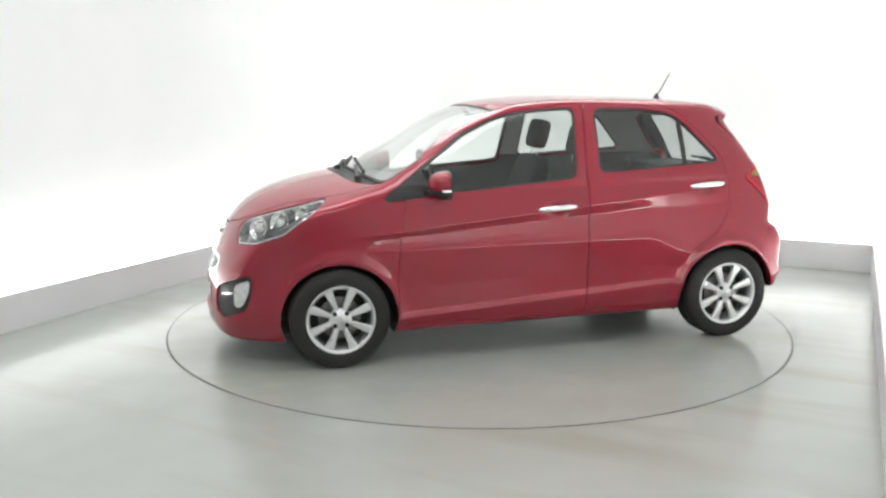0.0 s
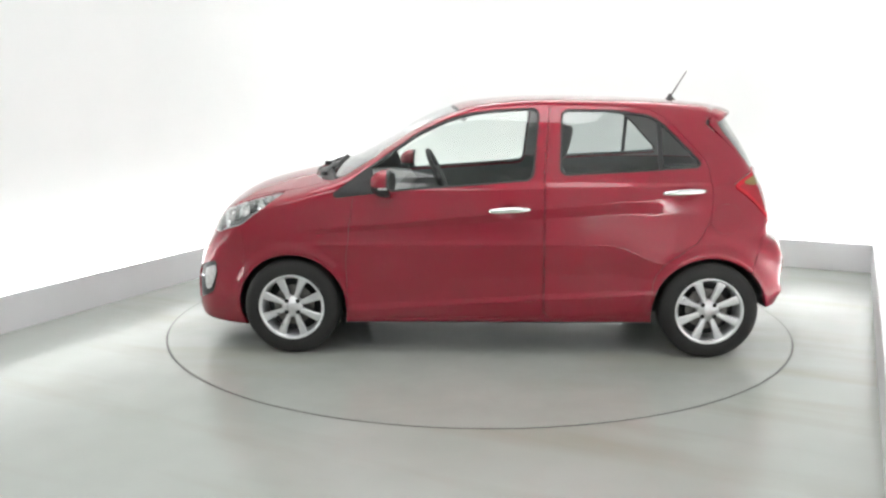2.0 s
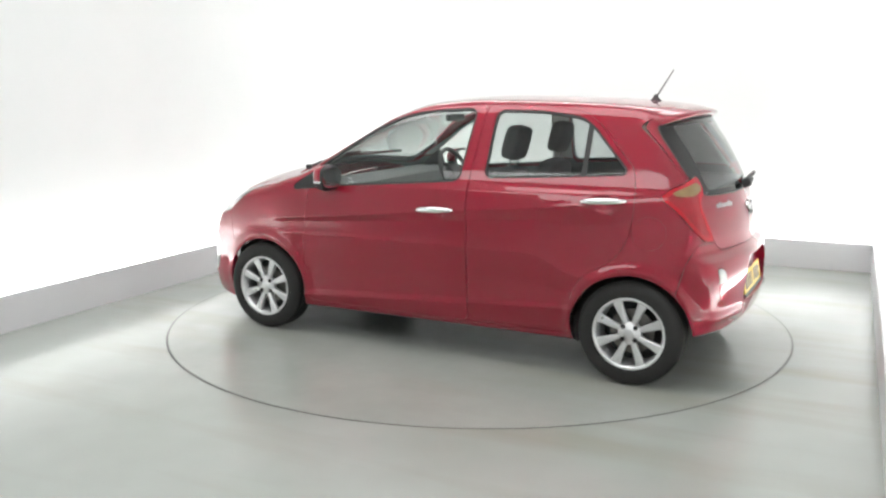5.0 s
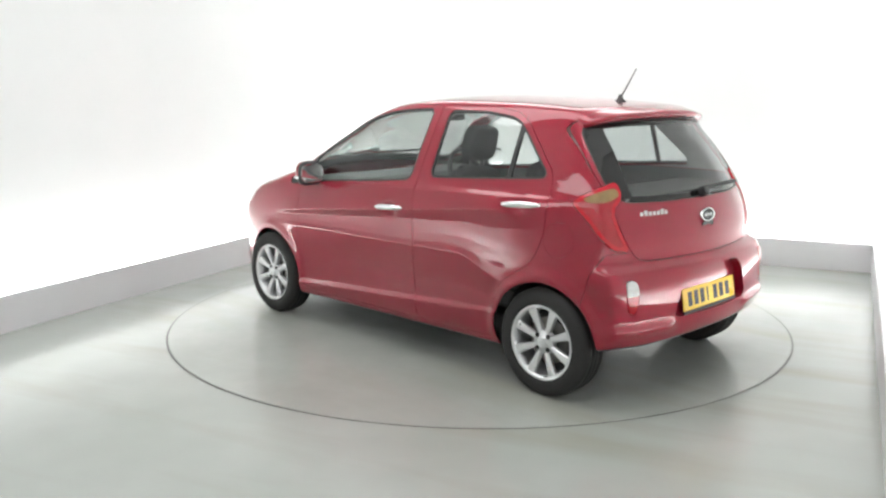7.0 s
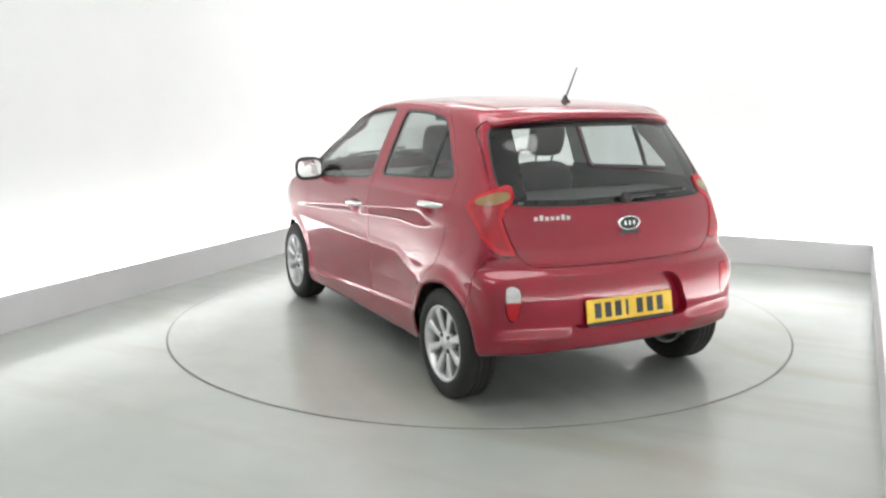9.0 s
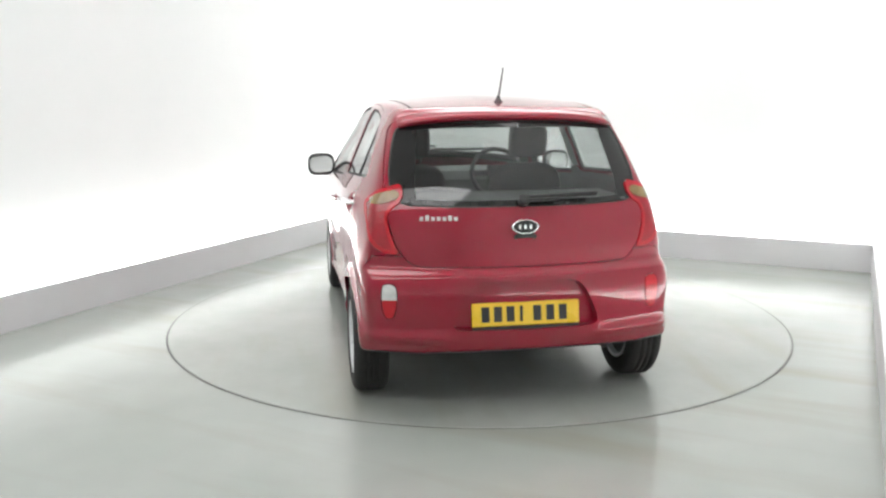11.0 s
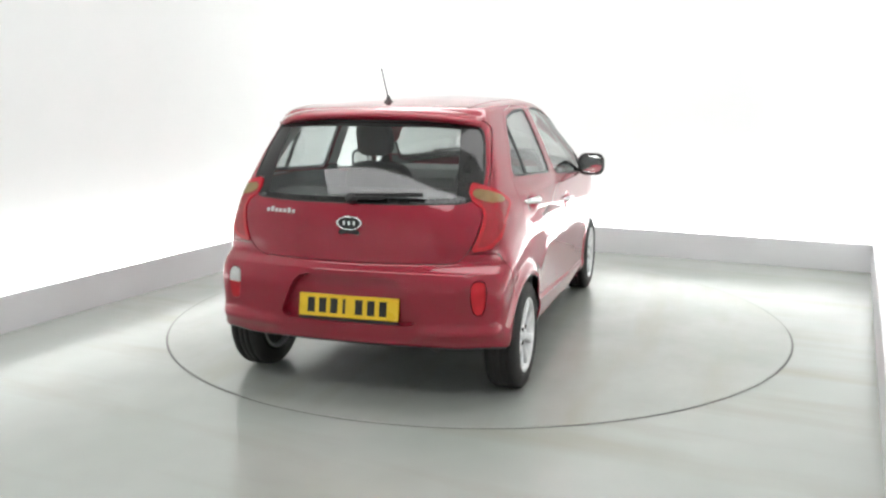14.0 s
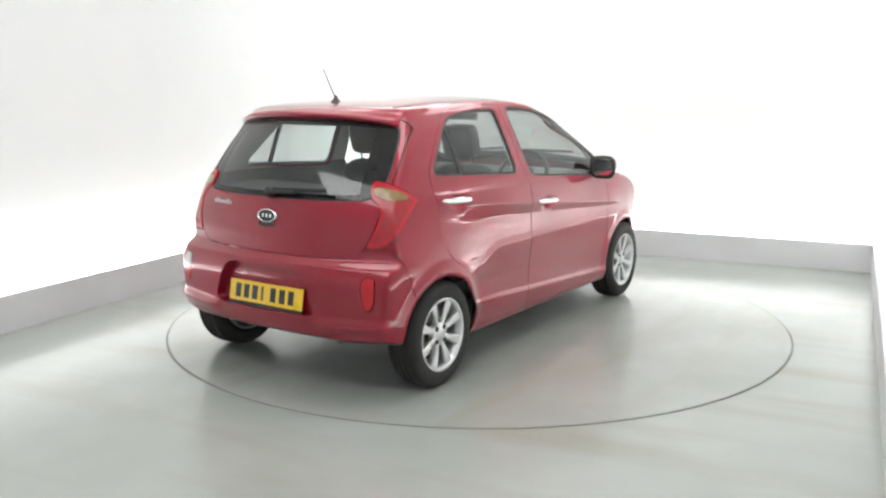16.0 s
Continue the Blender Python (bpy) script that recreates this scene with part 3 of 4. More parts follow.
# rear end
lamp_r, half = panel(half, outline(REAR_QUARTER, TAIL_LAMP, lambda v: np.maximum(rear_only(v), 0.4 - v[:, 1]), 1), 0.002)
amber, lamp_r = cut(lamp_r, outline(REAR_QUARTER, [(-0.80, 1.042), (-0.885, 1.050), (-0.912, 1.015), (-0.82, 0.987), (-0.70, 0.985), (-0.66, 0.998), (-0.72, 1.022)], None, 1))
pane_b, seal_b, half = framed(half, outline(END_VIEW, REAR_GLASS, rear_only), 0.008)
# beyond the thin frit, the black sides stand in for dimly lit tailgate trim
pane_b, frit_trim_b = cut(pane_b, lambda v: np.maximum(outline(END_VIEW, REAR_GLASS)(v) + 0.024, v[:, 1] - 0.495 + 0.14 * np.maximum(v[:, 2] - 1.08, 0)))
gate, half = panel(half, outline(END_VIEW, TAILGATE, rear_only), 0.0016)
bumper_r, half = panel(half, outline(SIDE_VIEW, BUMPER_REAR, rear_only, 0), 0.0016)
recess, bumper_r = cut(bumper_r, outline(END_VIEW, RECESS, None, 1))
square_r, bumper_r = panel(bumper_r, outline(END_VIEW, [(0.618, 0.478), (0.650, 0.470), (0.668, 0.50), (0.676, 0.56), (0.672, 0.622), (0.655, 0.636), (0.612, 0.632), (0.602, 0.60), (0.606, 0.53)], None, 2), 0.002)
reflector, reverse_lens = cut(square_r, lambda v: v[:, 2] - 0.562)

fenders, shell = cut(half, lambda v: np.maximum(0.80 - v[:, 0], v[:, 2] - 0.99 - (0.9 - v[:, 0]) * 0.3))
flap, shell_left = panel(shell, lambda v: np.maximum(np.hypot(v[:, 0] + 1.27, v[:, 2] - 0.80) - 0.085, 0.4 - v[:, 1]), 0.0004)



def ditch(piece):
    """Take the dark roof joint out of the shell: (joint, the pieces round it)."""
    roof, rest = cut(piece, lambda v: np.maximum(np.maximum(1.36 - v[:, 2], v[:, 0] - 0.22), -1.18 - v[:, 0]))
    line = lambda v: v[:, 1] - (0.492 + 0.022 * v[:, 0])
    low, high = cut(roof, lambda v: line(v) - 0.006)
    low, band = cut(low, lambda v: line(v) + 0.006)
    return band, [rest, low, high]


band, around_left = ditch(shell_left)
_, around = ditch(shell)
plate_mesh("body_shell", around_left + [mirrored(p) for p in around], PAINT, car, depth=0.006)
both("roof_joint", band, SEAL, car, "dark roof joint strip", sink=0.005)
plate_mesh("filler_flap", [flap], PAINT, car)
both("front_fender", fenders, PAINT, car)
for sgn, mir in ((1, lambda p: p), (-1, mirrored)):
    door = plate_mesh("front_door", [mir(door_f)], PAINT, car)
    plate_mesh("window_pane", [mir(pane_f)], GLASS, door, "clear side window glass", depth=0.0, sink=0.006)
    plate_mesh("window_seal", [mir(seal_f)], SEAL, door, "black rubber seal", sink=0.003)
    plate_mesh("corner_cover", [mir(sail)], BLACK, door, "black triangular cover at the mirror", sink=0.002)
    rdoor = plate_mesh("rear_door", [mir(door_r)], PAINT, car)
    plate_mesh("window_pane", [mir(pane_r)], TINTED, rdoor, "lightly tinted side window glass", depth=0.0, sink=0.006)
    plate_mesh("quarter_pane", [mir(pane_q)], TINTED, rdoor, "lightly tinted quarter glass", depth=0.0, sink=0.006)
    plate_mesh("divider_bar", [mir(bar)], SEAL, rdoor, "black divider bar", sink=0.002)
    plate_mesh("window_seal", [mir(seal_r)], SEAL, rdoor, "black rubber seal", sink=0.003)
    for owner, hx, hz in ((door, -0.06, 0.853), (rdoor, -1.03, 0.955)):
        y = float(half_width(np.array([hx + 0.12]), np.array([hz]))[0])
        y2 = float(half_width(np.array([hx - 0.12]), np.array([hz]))[0])
        bm = bmesh.new()
        rings = []
        for i in range(13):
            u = -1 + i / 6
            w = 0.017 * (1 - 0.55 * abs(u) ** 3)
            dep = 0.010 * (1 - 0.3 * abs(u) ** 4)
            cx, cz = hx - 0.122 * u, hz + 0.006 * u - 0.004 * u * u
            cyy = (y + y2) / 2 + (y2 - y) / 2 * u + 0.030 * (1 - abs(u) ** 2.6) + 0.002
            rings.append([bm.verts.new((cx, sgn * (cyy + dep * math.cos(a)), cz + w * math.sin(a))) for a in [2 * math.pi * j / 10 for j in range(10)]])
        for a, b in zip(rings, rings[1:]):
            for j in range(10):
                bm.faces.new((a[j], a[(j + 1) % 10], b[(j + 1) % 10], b[j]))
        for r in (rings[0], rings[-1]):
            bm.faces.new(r)
        bmesh.ops.recalc_face_normals(bm, faces=bm.faces)
        part("door_handle", bm, CHROME, owner, "chrome pull handle", True)

whole("windscreen", pane_w, SCREEN, car, "clear raked windscreen", depth=0.0, sink=0.004)
whole("windscreen_seal", seal_w, SEAL, car, "black windscreen border", sink=0.002)
whole("cowl", cowl, BLACK, car, "black plastic scuttle panel", sink=0.012)
whole("hood", hood, PAINT, car)
whole("front_bumper", bumper_f, PAINT, car)
whole("grille", grille, BLACK, car, "black grille insert", sink=0.03)
whole("grille_surround", chrome_g, CHROME, car, "chrome grille surround", depth=0.03)
whole("lower_intake", intake, BLACK, car, "black lower air intake", sink=0.03)
for piece in (fog_f, mirrored(fog_f)):
    housing = plate_mesh("fog_lamp_housing", [piece], BLACK, car, "black fog lamp housing", sink=0.012)
    strip_piece = fog_strip if piece is fog_f else mirrored(fog_strip)
    plate_mesh("chrome_strip", [strip_piece], CHROME, housing, "thin chrome strip", sink=0.002, depth=0.012)
for piece in (fog_lens, mirrored(fog_lens)):
    plate_mesh("fog_lamp", [piece], LENS_WHITE, car, "clear front fog lamp", sink=0.004, depth=0.02)
for piece in (lamp_f, mirrored(lamp_f)):
    s = np.sign(piece[0][:, 1].mean())
    lamp = plate_mesh("headlight", [piece], LENS_CLEAR, car, "swept-back clear headlight", depth=0.0, sink=0.001)
    plate_mesh("bowl", [piece], LAMP_BOWL, lamp, "smoky grey headlight bowl", depth=0.0, sink=0.055)
    plate_mesh("bezel", [cut(piece, lambda v: outline(FRONT_QUARTER, HEADLAMP, None, 1)(np.abs(v) * np.array([1, 1, 1])) + 0.008)[1]], CHROME, lamp, "bright bezel", depth=0.045, sink=0.006)
    for cx, cyy, cz, rr in ((1.60, 0.515, 0.762, 0.058), (1.49, 0.600, 0.795, 0.062), (1.37, 0.66, 0.845, 0.045)):
        bm = bmesh.new()
        aim = Matrix.Translation((cx, cyy * s, cz)) @ Vector((0.72, 0.62 * s, 0.25)).to_track_quat("Z", "Y").to_matrix().to_4x4()
        lathe(bm, [(0.002, -0.045), (rr * 0.45, -0.04), (rr * 0.8, -0.02), (rr, 0.008), (rr * 1.1, 0.008)], 24, aim)
        part("reflector", bm, CHROME, lamp, "round mirrored reflector", True)
        bm = bmesh.new()
        lathe(bm, [(0.002, 0.012), (rr * 0.35, 0.008), (rr * 0.42, -0.012), (rr * 0.2, -0.035)], 20, aim)
        part("bulb_cap", bm, LENS_WHITE, lamp, "glassy lamp bulb", True)

tailgate = whole("tailgate", gate, PAINT, car)
whole("rear_window", pane_b, TINTED, tailgate, "tinted rear window", depth=0.0, sink=0.005)
whole("frit_and_dim_trim", frit_trim_b, GLOSS_BLACK, tailgate, "glossy black rear window edge, its wide sides standing in for dim inner trim", depth=0.0, sink=0.005)
whole("window_seal", seal_b, SEAL, tailgate, "black rear window border", sink=0.002)
whole("rear_bumper", bumper_r, PAINT, car, depth=0.05)
whole("plate_recess", recess, PAINT, car, sink=0.046, depth=0.0)
whole("underbody", under, BLACK, car, "dark underbody", depth=0.0)
for piece, am in ((lamp_r, amber), (mirrored(lamp_r), mirrored(amber))):
    core, edge = cut(piece, lambda v: outline(REAR_QUARTER, TAIL_LAMP, None, 1)(np.abs(v) * np.array([-1, 1, 1])) + 0.023)
    lamp = plate_mesh("tail_light", [edge], LENS_RED, car, "red wrap-round tail light", sink=-0.004, depth=0.03)
    plate_mesh("brake_lens", [core], LENS_DARK, lamp, "deep red brake lens", sink=-0.0025, depth=0.02)
    plate_mesh("indicator_lens", [am], LENS_AMBER, lamp, "smoky amber indicator lens", sink=-0.006, depth=0.03)
plate_mesh("reversing_light", [reverse_lens], LENS_WHITE, car, "ribbed white reversing light", sink=-0.002)
plate_mesh("rear_fog_light", [mirrored(reverse_lens)], LENS_RED, car, "red rear fog light", sink=-0.002)
both("bumper_reflector", reflector, LENS_RED, car, "red bumper reflector", sink=-0.002)

# inner linings: charcoal below the glass, pale above
inner = grid_skin(91, 80)
for fld in (outline(SIDE_VIEW, GLASS_FRONT, side_only), outline(SIDE_VIEW, GLASS_REAR, side_only), outline(TOP_VIEW, WINDSCREEN, lambda v: 0.93 - v[:, 2], 1),
            outline(END_VIEW, REAR_GLASS, rear_only)):
    _, inner = cut(inner, lambda v: fld(v) - 0.014)
for wx in (WHEEL_X, -WHEEL_X):
    _, inner = cut(inner, lambda v: np.maximum(np.hypot(v[:, 0] - wx, v[:, 2] - 0.272) - 0.36, 0.45 - v[:, 1]))
inner, _ = cut(inner, lambda v: v[:, 0] - 1.02)
_, inner = cut(inner, lambda v: np.maximum(v[:, 0] + 1.45, v[:, 2] - 0.72))   # nothing behind the bumper
upper, lower = cut(inner, lambda v: 1.06 - v[:, 2])
whole("headlining", upper, HEADLINER, car, "pale grey roof lining", sink=0.03, depth=0.0)
whole("cabin_lining", lower, TRIM, car, "charcoal door and cabin lining", sink=0.04, depth=0.0)


# ---- wheels ----
def make_wheel(x, s):
    """One wheel, its outer face towards s * y."""
    m = Matrix.Translation((x, s * 0.703, WHEEL_R)) @ pose(0, 0, 0, -90 * s)   # local z points outwards
    R = WHEEL_R
    bm = bmesh.new()
    lathe(bm, [(0.186, 0.074), (0.192, 0.083), (0.205, 0.088), (0.232, 0.089), (0.255, 0.082), (0.268, 0.072), (R - 0.001, 0.058), (R, 0.034), (R - 0.006, 0.032), (R - 0.006, 0.027), (R, 0.025),
               (R, 0.003), (R - 0.006, 0.002), (R - 0.006, -0.002), (R, -0.003), (R, -0.025), (R - 0.006, -0.027), (R - 0.006, -0.032), (R, -0.034),
               (R - 0.001, -0.058), (0.268, -0.072), (0.255, -0.082), (0.205, -0.088), (0.186, -0.074)], 72, m)
    bmesh.ops.recalc_face_normals(bm, faces=bm.faces)
    wheel = tagged(new("wheel"), "black tyre on a silver eight-spoke alloy rim")
    wheel.parent = car
    part("tyre", bm, TYRE, wheel, "black rubber tyre", True)
    bm = bmesh.new()
    lathe(bm, [(0.172, 0.060), (0.176, 0.078), (0.186, 0.083), (0.194, 0.082), (0.195, 0.076), (0.186, 0.070), (0.178, 0.05), (0.172, -0.07), (0.184, -0.075), (0.184, -0.08), (0.166, -0.076), (0.166, 0.05)], 72, m, True)
    bmesh.ops.recalc_face_normals(bm, faces=bm.faces)
    part("rim", bm, ALLOY, wheel, "silver alloy rim", True)
    for i in range(8):
        bm = bmesh.new()
        a = m @ pose(0, 0, 0, 0, 0, 45 * i + 22.5)
        secs = []
        for r, w, z, h in ((0.035, 0.013, 0.060, 0.03), (0.07, 0.0145, 0.066, 0.026), (0.11, 0.018, 0.071, 0.024), (0.15, 0.0225, 0.074, 0.022), (0.179, 0.027, 0.074, 0.022)):
            secs.append([bm.verts.new(a @ Vector(c)) for c in ((r, -w, z - h), (r, -w, z - 0.006), (r, -w + 0.005, z), (r, 0, z + 0.001), (r, w - 0.005, z), (r, w, z - 0.006), (r, w, z - h))])
        for p, q in zip(secs, secs[1:]):
            for j in range(7):
                bm.faces.new((p[j], p[(j + 1) % 7], q[(j + 1) % 7], q[j]))
        bm.faces.new(secs[0]), bm.faces.new(secs[-1])
        bmesh.ops.recalc_face_normals(bm, faces=bm.faces)
        part("spoke", bm, ALLOY, wheel)
    bm = bmesh.new()
    lathe(bm, [(0.062, 0.03), (0.062, 0.058), (0.056, 0.064), (0.032, 0.066), (0.030, 0.072), (0.025, 0.075), (0.001, 0.076)], 40, m)
    bmesh.ops.recalc_face_normals(bm, faces=bm.faces)
    part("hub_cap", bm, ALLOY, wheel, "silver hub with a centre cap", True)
    for i in range(4):
        bm = bmesh.new()
        lathe(bm, [(0.0125, 0.060), (0.0125, 0.0685), (0.009, 0.0700), (0.001, 0.0700)], 12, m @ pose(0.047 * math.cos(math.pi * (i / 2 + 0.25)), 0.047 * math.sin(math.pi * (i / 2 + 0.25)), 0))
        part("wheel_nut", bm, INK, wheel, "dark recessed wheel nut")
    bm = bmesh.new()
    lathe(bm, [(0.05, 0.012), (0.118, 0.012), (0.118, 0.0), (0.05, 0.0)], 40, m)
    part("brake_disc", bm, STEEL, wheel, "dull steel brake disc")
    bm = bmesh.new()
    lathe(bm, [(0.001, -0.045), (0.166, -0.045), (0.166, -0.05), (0.001, -0.05)], 40, m)
    part("back_plate", bm, BLACK, wheel)


for wx in (WHEEL_X, -WHEEL_X):
    for s in (1, -1):
        make_wheel(wx, s)
        bm = bmesh.new()   # arch liner: a half drum behind the opening
        n = 28
        prev = None
        for i in range(n + 1):
            lo, hi = (-8, 200) if wx > 0 else (-20, 168)
            a = math.radians(lo + (hi - lo) * i / n)
            c, q = wx + 0.325 * math.cos(a), 0.275 + 0.318 * math.sin(a)
            cur = [bm.verts.new((c, s * y, max(q, 0.17))) for y in (0.695, 0.46)] + [bm.verts.new((wx + 0.0 * c, s * 0.46, 0.3))]
            if prev:
                bm.faces.new((prev[0], cur[0], cur[1], prev[1]))
                bm.faces.new((prev[1], cur[1], cur[2]))
            prev = cur
        part("wheel_arch_liner", bm, BLACK, car, "black wheel arch liner", True)

# ---- under the car ----
bm = bmesh.new()
box(bm, -1.25, 1.5, -0.45, 0.45, 0.20, 0.31, 0.03)
box(bm, -0.85, 0.85, -0.70, 0.70, 0.19, 0.26, 0.02)
part("floor_pan", bm, BLACK, car, "dark floor pan")
for wx in (WHEEL_X, -WHEEL_X):
    bm = bmesh.new()
    lathe(bm, [(0.03, -0.64), (0.03, 0.64)], 16, pose(wx, 0, 0.25, 90))
    part("axle", bm, BLACK, car)
bm = bmesh.new()
lathe(bm, [(0.018, -0.18), (0.021, -0.18), (0.021, 0.18), (0.018, 0.18)], 20, pose(-1.40, -0.42, 0.285, 0, 90), True)
part("exhaust_pipe", bm, STEEL, car, "dull steel exhaust pipe", True)

# ---- roof spoiler, aerial, wipers, mirrors ----
bm = bmesh.new()
rings = []
for i in range(25):
    y = -0.545 + 1.09 * i / 24
    e = abs(y) / 0.545
    xe = -1.402 + 0.32 * y * y + 0.045 * e ** 6
    zt = 1.400 - 0.09 * y * y - 0.02 * e ** 6
    rings.append([bm.verts.new(c) for c in ((-1.18, y, zt + 0.036), (min(-1.30, xe + 0.09) + 0.10 * e ** 4, y, zt + 0.024), (xe + 0.03, y, zt + 0.008), (xe, y, zt - 0.006), (xe + 0.006, y, zt - 0.020), (xe + 0.06, y, zt - 0.036), (-1.20, y, zt - 0.05))])
for a, b in zip(rings, rings[1:]):
    for j in range(6):
        bm.faces.new((a[j], b[j], b[j + 1], a[j + 1]))
bm.faces.new(rings[0]), bm.faces.new(rings[-1])
bmesh.ops.recalc_face_normals(bm, faces=bm.faces)
part("roof_spoiler", bm, PAINT, car, "", True)

aerial = tagged(new("aerial"))
aerial.parent = car
bm = bmesh.new()
lathe(bm, [(0.026, -0.008), (0.024, 0.006), (0.014, 0.016), (0.009, 0.03), (0.006, 0.04)], 20, pose(-1.080, 0, 1.447) @ Matrix.Diagonal((1.4, 1, 1, 1)))
part("aerial_base", bm, BLACK, aerial, "black rubber aerial foot", True)
bm = bmesh.new()
lathe(bm, [(0.0045, 0.0), (0.004, 0.08), (0.003, 0.182), (0.001, 0.187)], 10, pose(-1.080, 0, 1.464, 0, -31))
part("aerial_rod", bm, BLACK, aerial, "thin black whip rod", True)


def top_at(x, y):
    xs = x + 0.26 * y * y * float(step(-0.6, 0.2, np.array(x)))
    return float(TOP(np.array(xs))) - 0.09 * y * y * (1 + 0.5 * float(step(0.9, 1.2, np.array(x))))


def bar_between(bm, a, b, w, h):
    a, b = Vector(a), Vector(b)
    d = b - a
    m = Matrix.Translation(a) @ d.to_track_quat("X", "Z").to_matrix().to_4x4()
    box(bm, 0, d.length, -w / 2, w / 2, -h / 2, h / 2, min(w, h) * 0.3, m)


for y0, y1 in ((0.48, -0.02), (0.05, -0.48)):
    wiper = tagged(new("windscreen_wiper"))
    wiper.parent = car
    xa = 1.095 - 0.25 * y0 * y0
    xb = 0.985 - 0.25 * y1 * y1
    za, zb = top_at(xa, y0) + 0.012, top_at(xb, y1) + 0.022
    bm = bmesh.new()
    bar_between(bm, (xa, y0, za), ((xa + xb) / 2, (y0 + y1) / 2, (za + zb) / 2 + 0.012), 0.022, 0.012)
    lathe(bm, [(0.02, -0.012), (0.02, 0.012), (0.001, 0.016)], 16, pose(xa, y0, za))
    part("arm", bm, BLACK, wiper, "black wiper arm")
    bm = bmesh.new()
    bar_between(bm, (xa - 0.045, y0 - 0.06, top_at(xa - 0.045, y0 - 0.06) + 0.014), (xb - 0.01, y1, top_at(xb - 0.01, y1) + 0.014), 0.014, 0.018)
    part("blade", bm, SEAL, wiper, "black rubber blade")

wiper = tagged(new("rear_wiper"))
wiper.parent = car
bm = bmesh.new()
lathe(bm, [(0.026, -0.02), (0.026, 0.016), (0.018, 0.024), (0.001, 0.026)], 20, pose(-1.605, 0.0, 1.005, 0, -65))
bar_between(bm, (-1.62, 0.0, 1.008), (-1.605, -0.17, 1.012), 0.022, 0.016)
part("arm", bm, BLACK, wiper, "black wiper arm")
bm = bmesh.new()
bar_between(bm, (-1.600, 0.02, 1.018), (-1.588, -0.36, 1.030), 0.018, 0.02)
part("blade", bm, SEAL, wiper, "black rubber blade")

for s in (1, -1):
    mirror = tagged(new("door_mirror"), "red door mirror with a black foot")
    mirror.parent = car
    for nm, zz0, zz1, material, lab, u0, u1 in (("mirror_shell", 0.985, 1.09, PAINT, "", 0.09, 1.0), ("lower_shell", 0.93, 0.985, BLACK, "black lower mirror shell", 0.09, 1.0),
                                                ("bezel", 0.93, 1.09, BLACK, "black mirror surround", 0.0, 0.09)):
        bm = bmesh.new()
        rings = []
        for i in range(9):                       # from the glass face forwards to the nose of the shell
            u = u0 + (u1 - u0) * i / 8
            k = math.sqrt(max(0.0, 1 - (u * 0.985) ** 2.4))
            xx = 0.605 + 0.108 * u
            hw, yc = 0.088 * k + 0.004, 0.850 - 0.012 * u
            zm = 1.005
            ring = []
            for j in range(24):
                a = 2 * math.pi * j / 24
                ca, sa = math.cos(a), math.sin(a)
                yy = yc + hw * math.copysign(abs(ca) ** 0.6, ca)
                z = zm + (0.074 * k + 0.003) * math.copysign(abs(sa) ** 0.7, sa)
                ring.append(bm.verts.new((xx, s * yy, min(max(z, zz0), zz1))))
            rings.append(ring)
        for a, b in zip(rings, rings[1:]):
            for j in range(24):
                bm.faces.new((a[j], a[(j + 1) % 24], b[(j + 1) % 24], b[j]))
        bm.faces.new(rings[-1])
        bm.faces.new(rings[0])
        bmesh.ops.remove_doubles(bm, verts=bm.verts, dist=0.0004)
        bmesh.ops.recalc_face_normals(bm, faces=bm.faces)
        part(nm, bm, material, mirror, lab, True)
    bm = bmesh.new()
    ring = []
    for j in range(24):
        a = 2 * math.pi * j / 24
        ca, sa = math.cos(a), math.sin(a)
        ring.append(bm.verts.new((0.591 + 0.012 * ca * s, s * (0.850 + 0.077 * math.copysign(abs(ca) ** 0.6, ca)), 1.006 + 0.058 * math.copysign(abs(sa) ** 0.7, sa))))
    bm.faces.new(ring)
    bmesh.ops.recalc_face_normals(bm, faces=bm.faces)
    part("mirror_glass", bm, MIRROR, mirror, "silvered mirror glass")
    bm = bmesh.new()
    bar_between(bm, (0.69, s * 0.74, 0.958), (0.64, s * 0.84, 0.962), 0.07, 0.03)
    part("foot", bm, BLACK, mirror, "black mirror foot")
    bm = bmesh.new()
    box(bm, 0.607, 0.66, 0.85 if s > 0 else -0.940, 0.940 if s > 0 else -0.85, 0.976, 0.990, 0.003)
    part("trim_strip", bm, CHROME, mirror, "thin bright strip")

# ---- badges and plate ----
def skin_x(y, z, way):
    """Where the skin lies, coming from ahead (way 1) or from behind (way -1)."""
    xs = way * np.arange(2.1, 1.0, -0.001)
    g = skin(np.stack([xs, np.full_like(xs, y), np.full_like(xs, z)], 1))
    return float(xs[np.argmax(g < 0)])



bm = bmesh.new()
box(bm, -0.26, 0.26, -0.0555, 0.0555, 0, 0.006, 0.004, pose(-1.661, 0, 0.481, 0, 0, -90) @ pose(0, 0, 0, 80))
plate = part("number_plate", bm, PLATE, car, "yellow rear number plate")
xs = [-0.195, -0.135, -0.075, -0.022, 0.055, 0.118, 0.180]
for i, xx in enumerate(xs):
    bm = bmesh.new()
    w = 0.007 if i == 3 else 0.019
    box(bm, xx - w, xx + w, -0.036, 0.036, 0.006, 0.0075, 0, pose(-1.661, 0, 0.481, 0, 0, -90) @ pose(0, 0, 0, 80))
    part("character_bar", bm, INK, plate, "black character bar")
bm = bmesh.new()
box(bm, -0.26, 0.26, -0.008, 0.008, 0, 0.008, 0.002, pose(-1.672, 0, 0.416, 0, 0, -90) @ pose(0, 0, 0, 80))
part("plate_holder", bm, BLACK, car, "black plate holder edge")
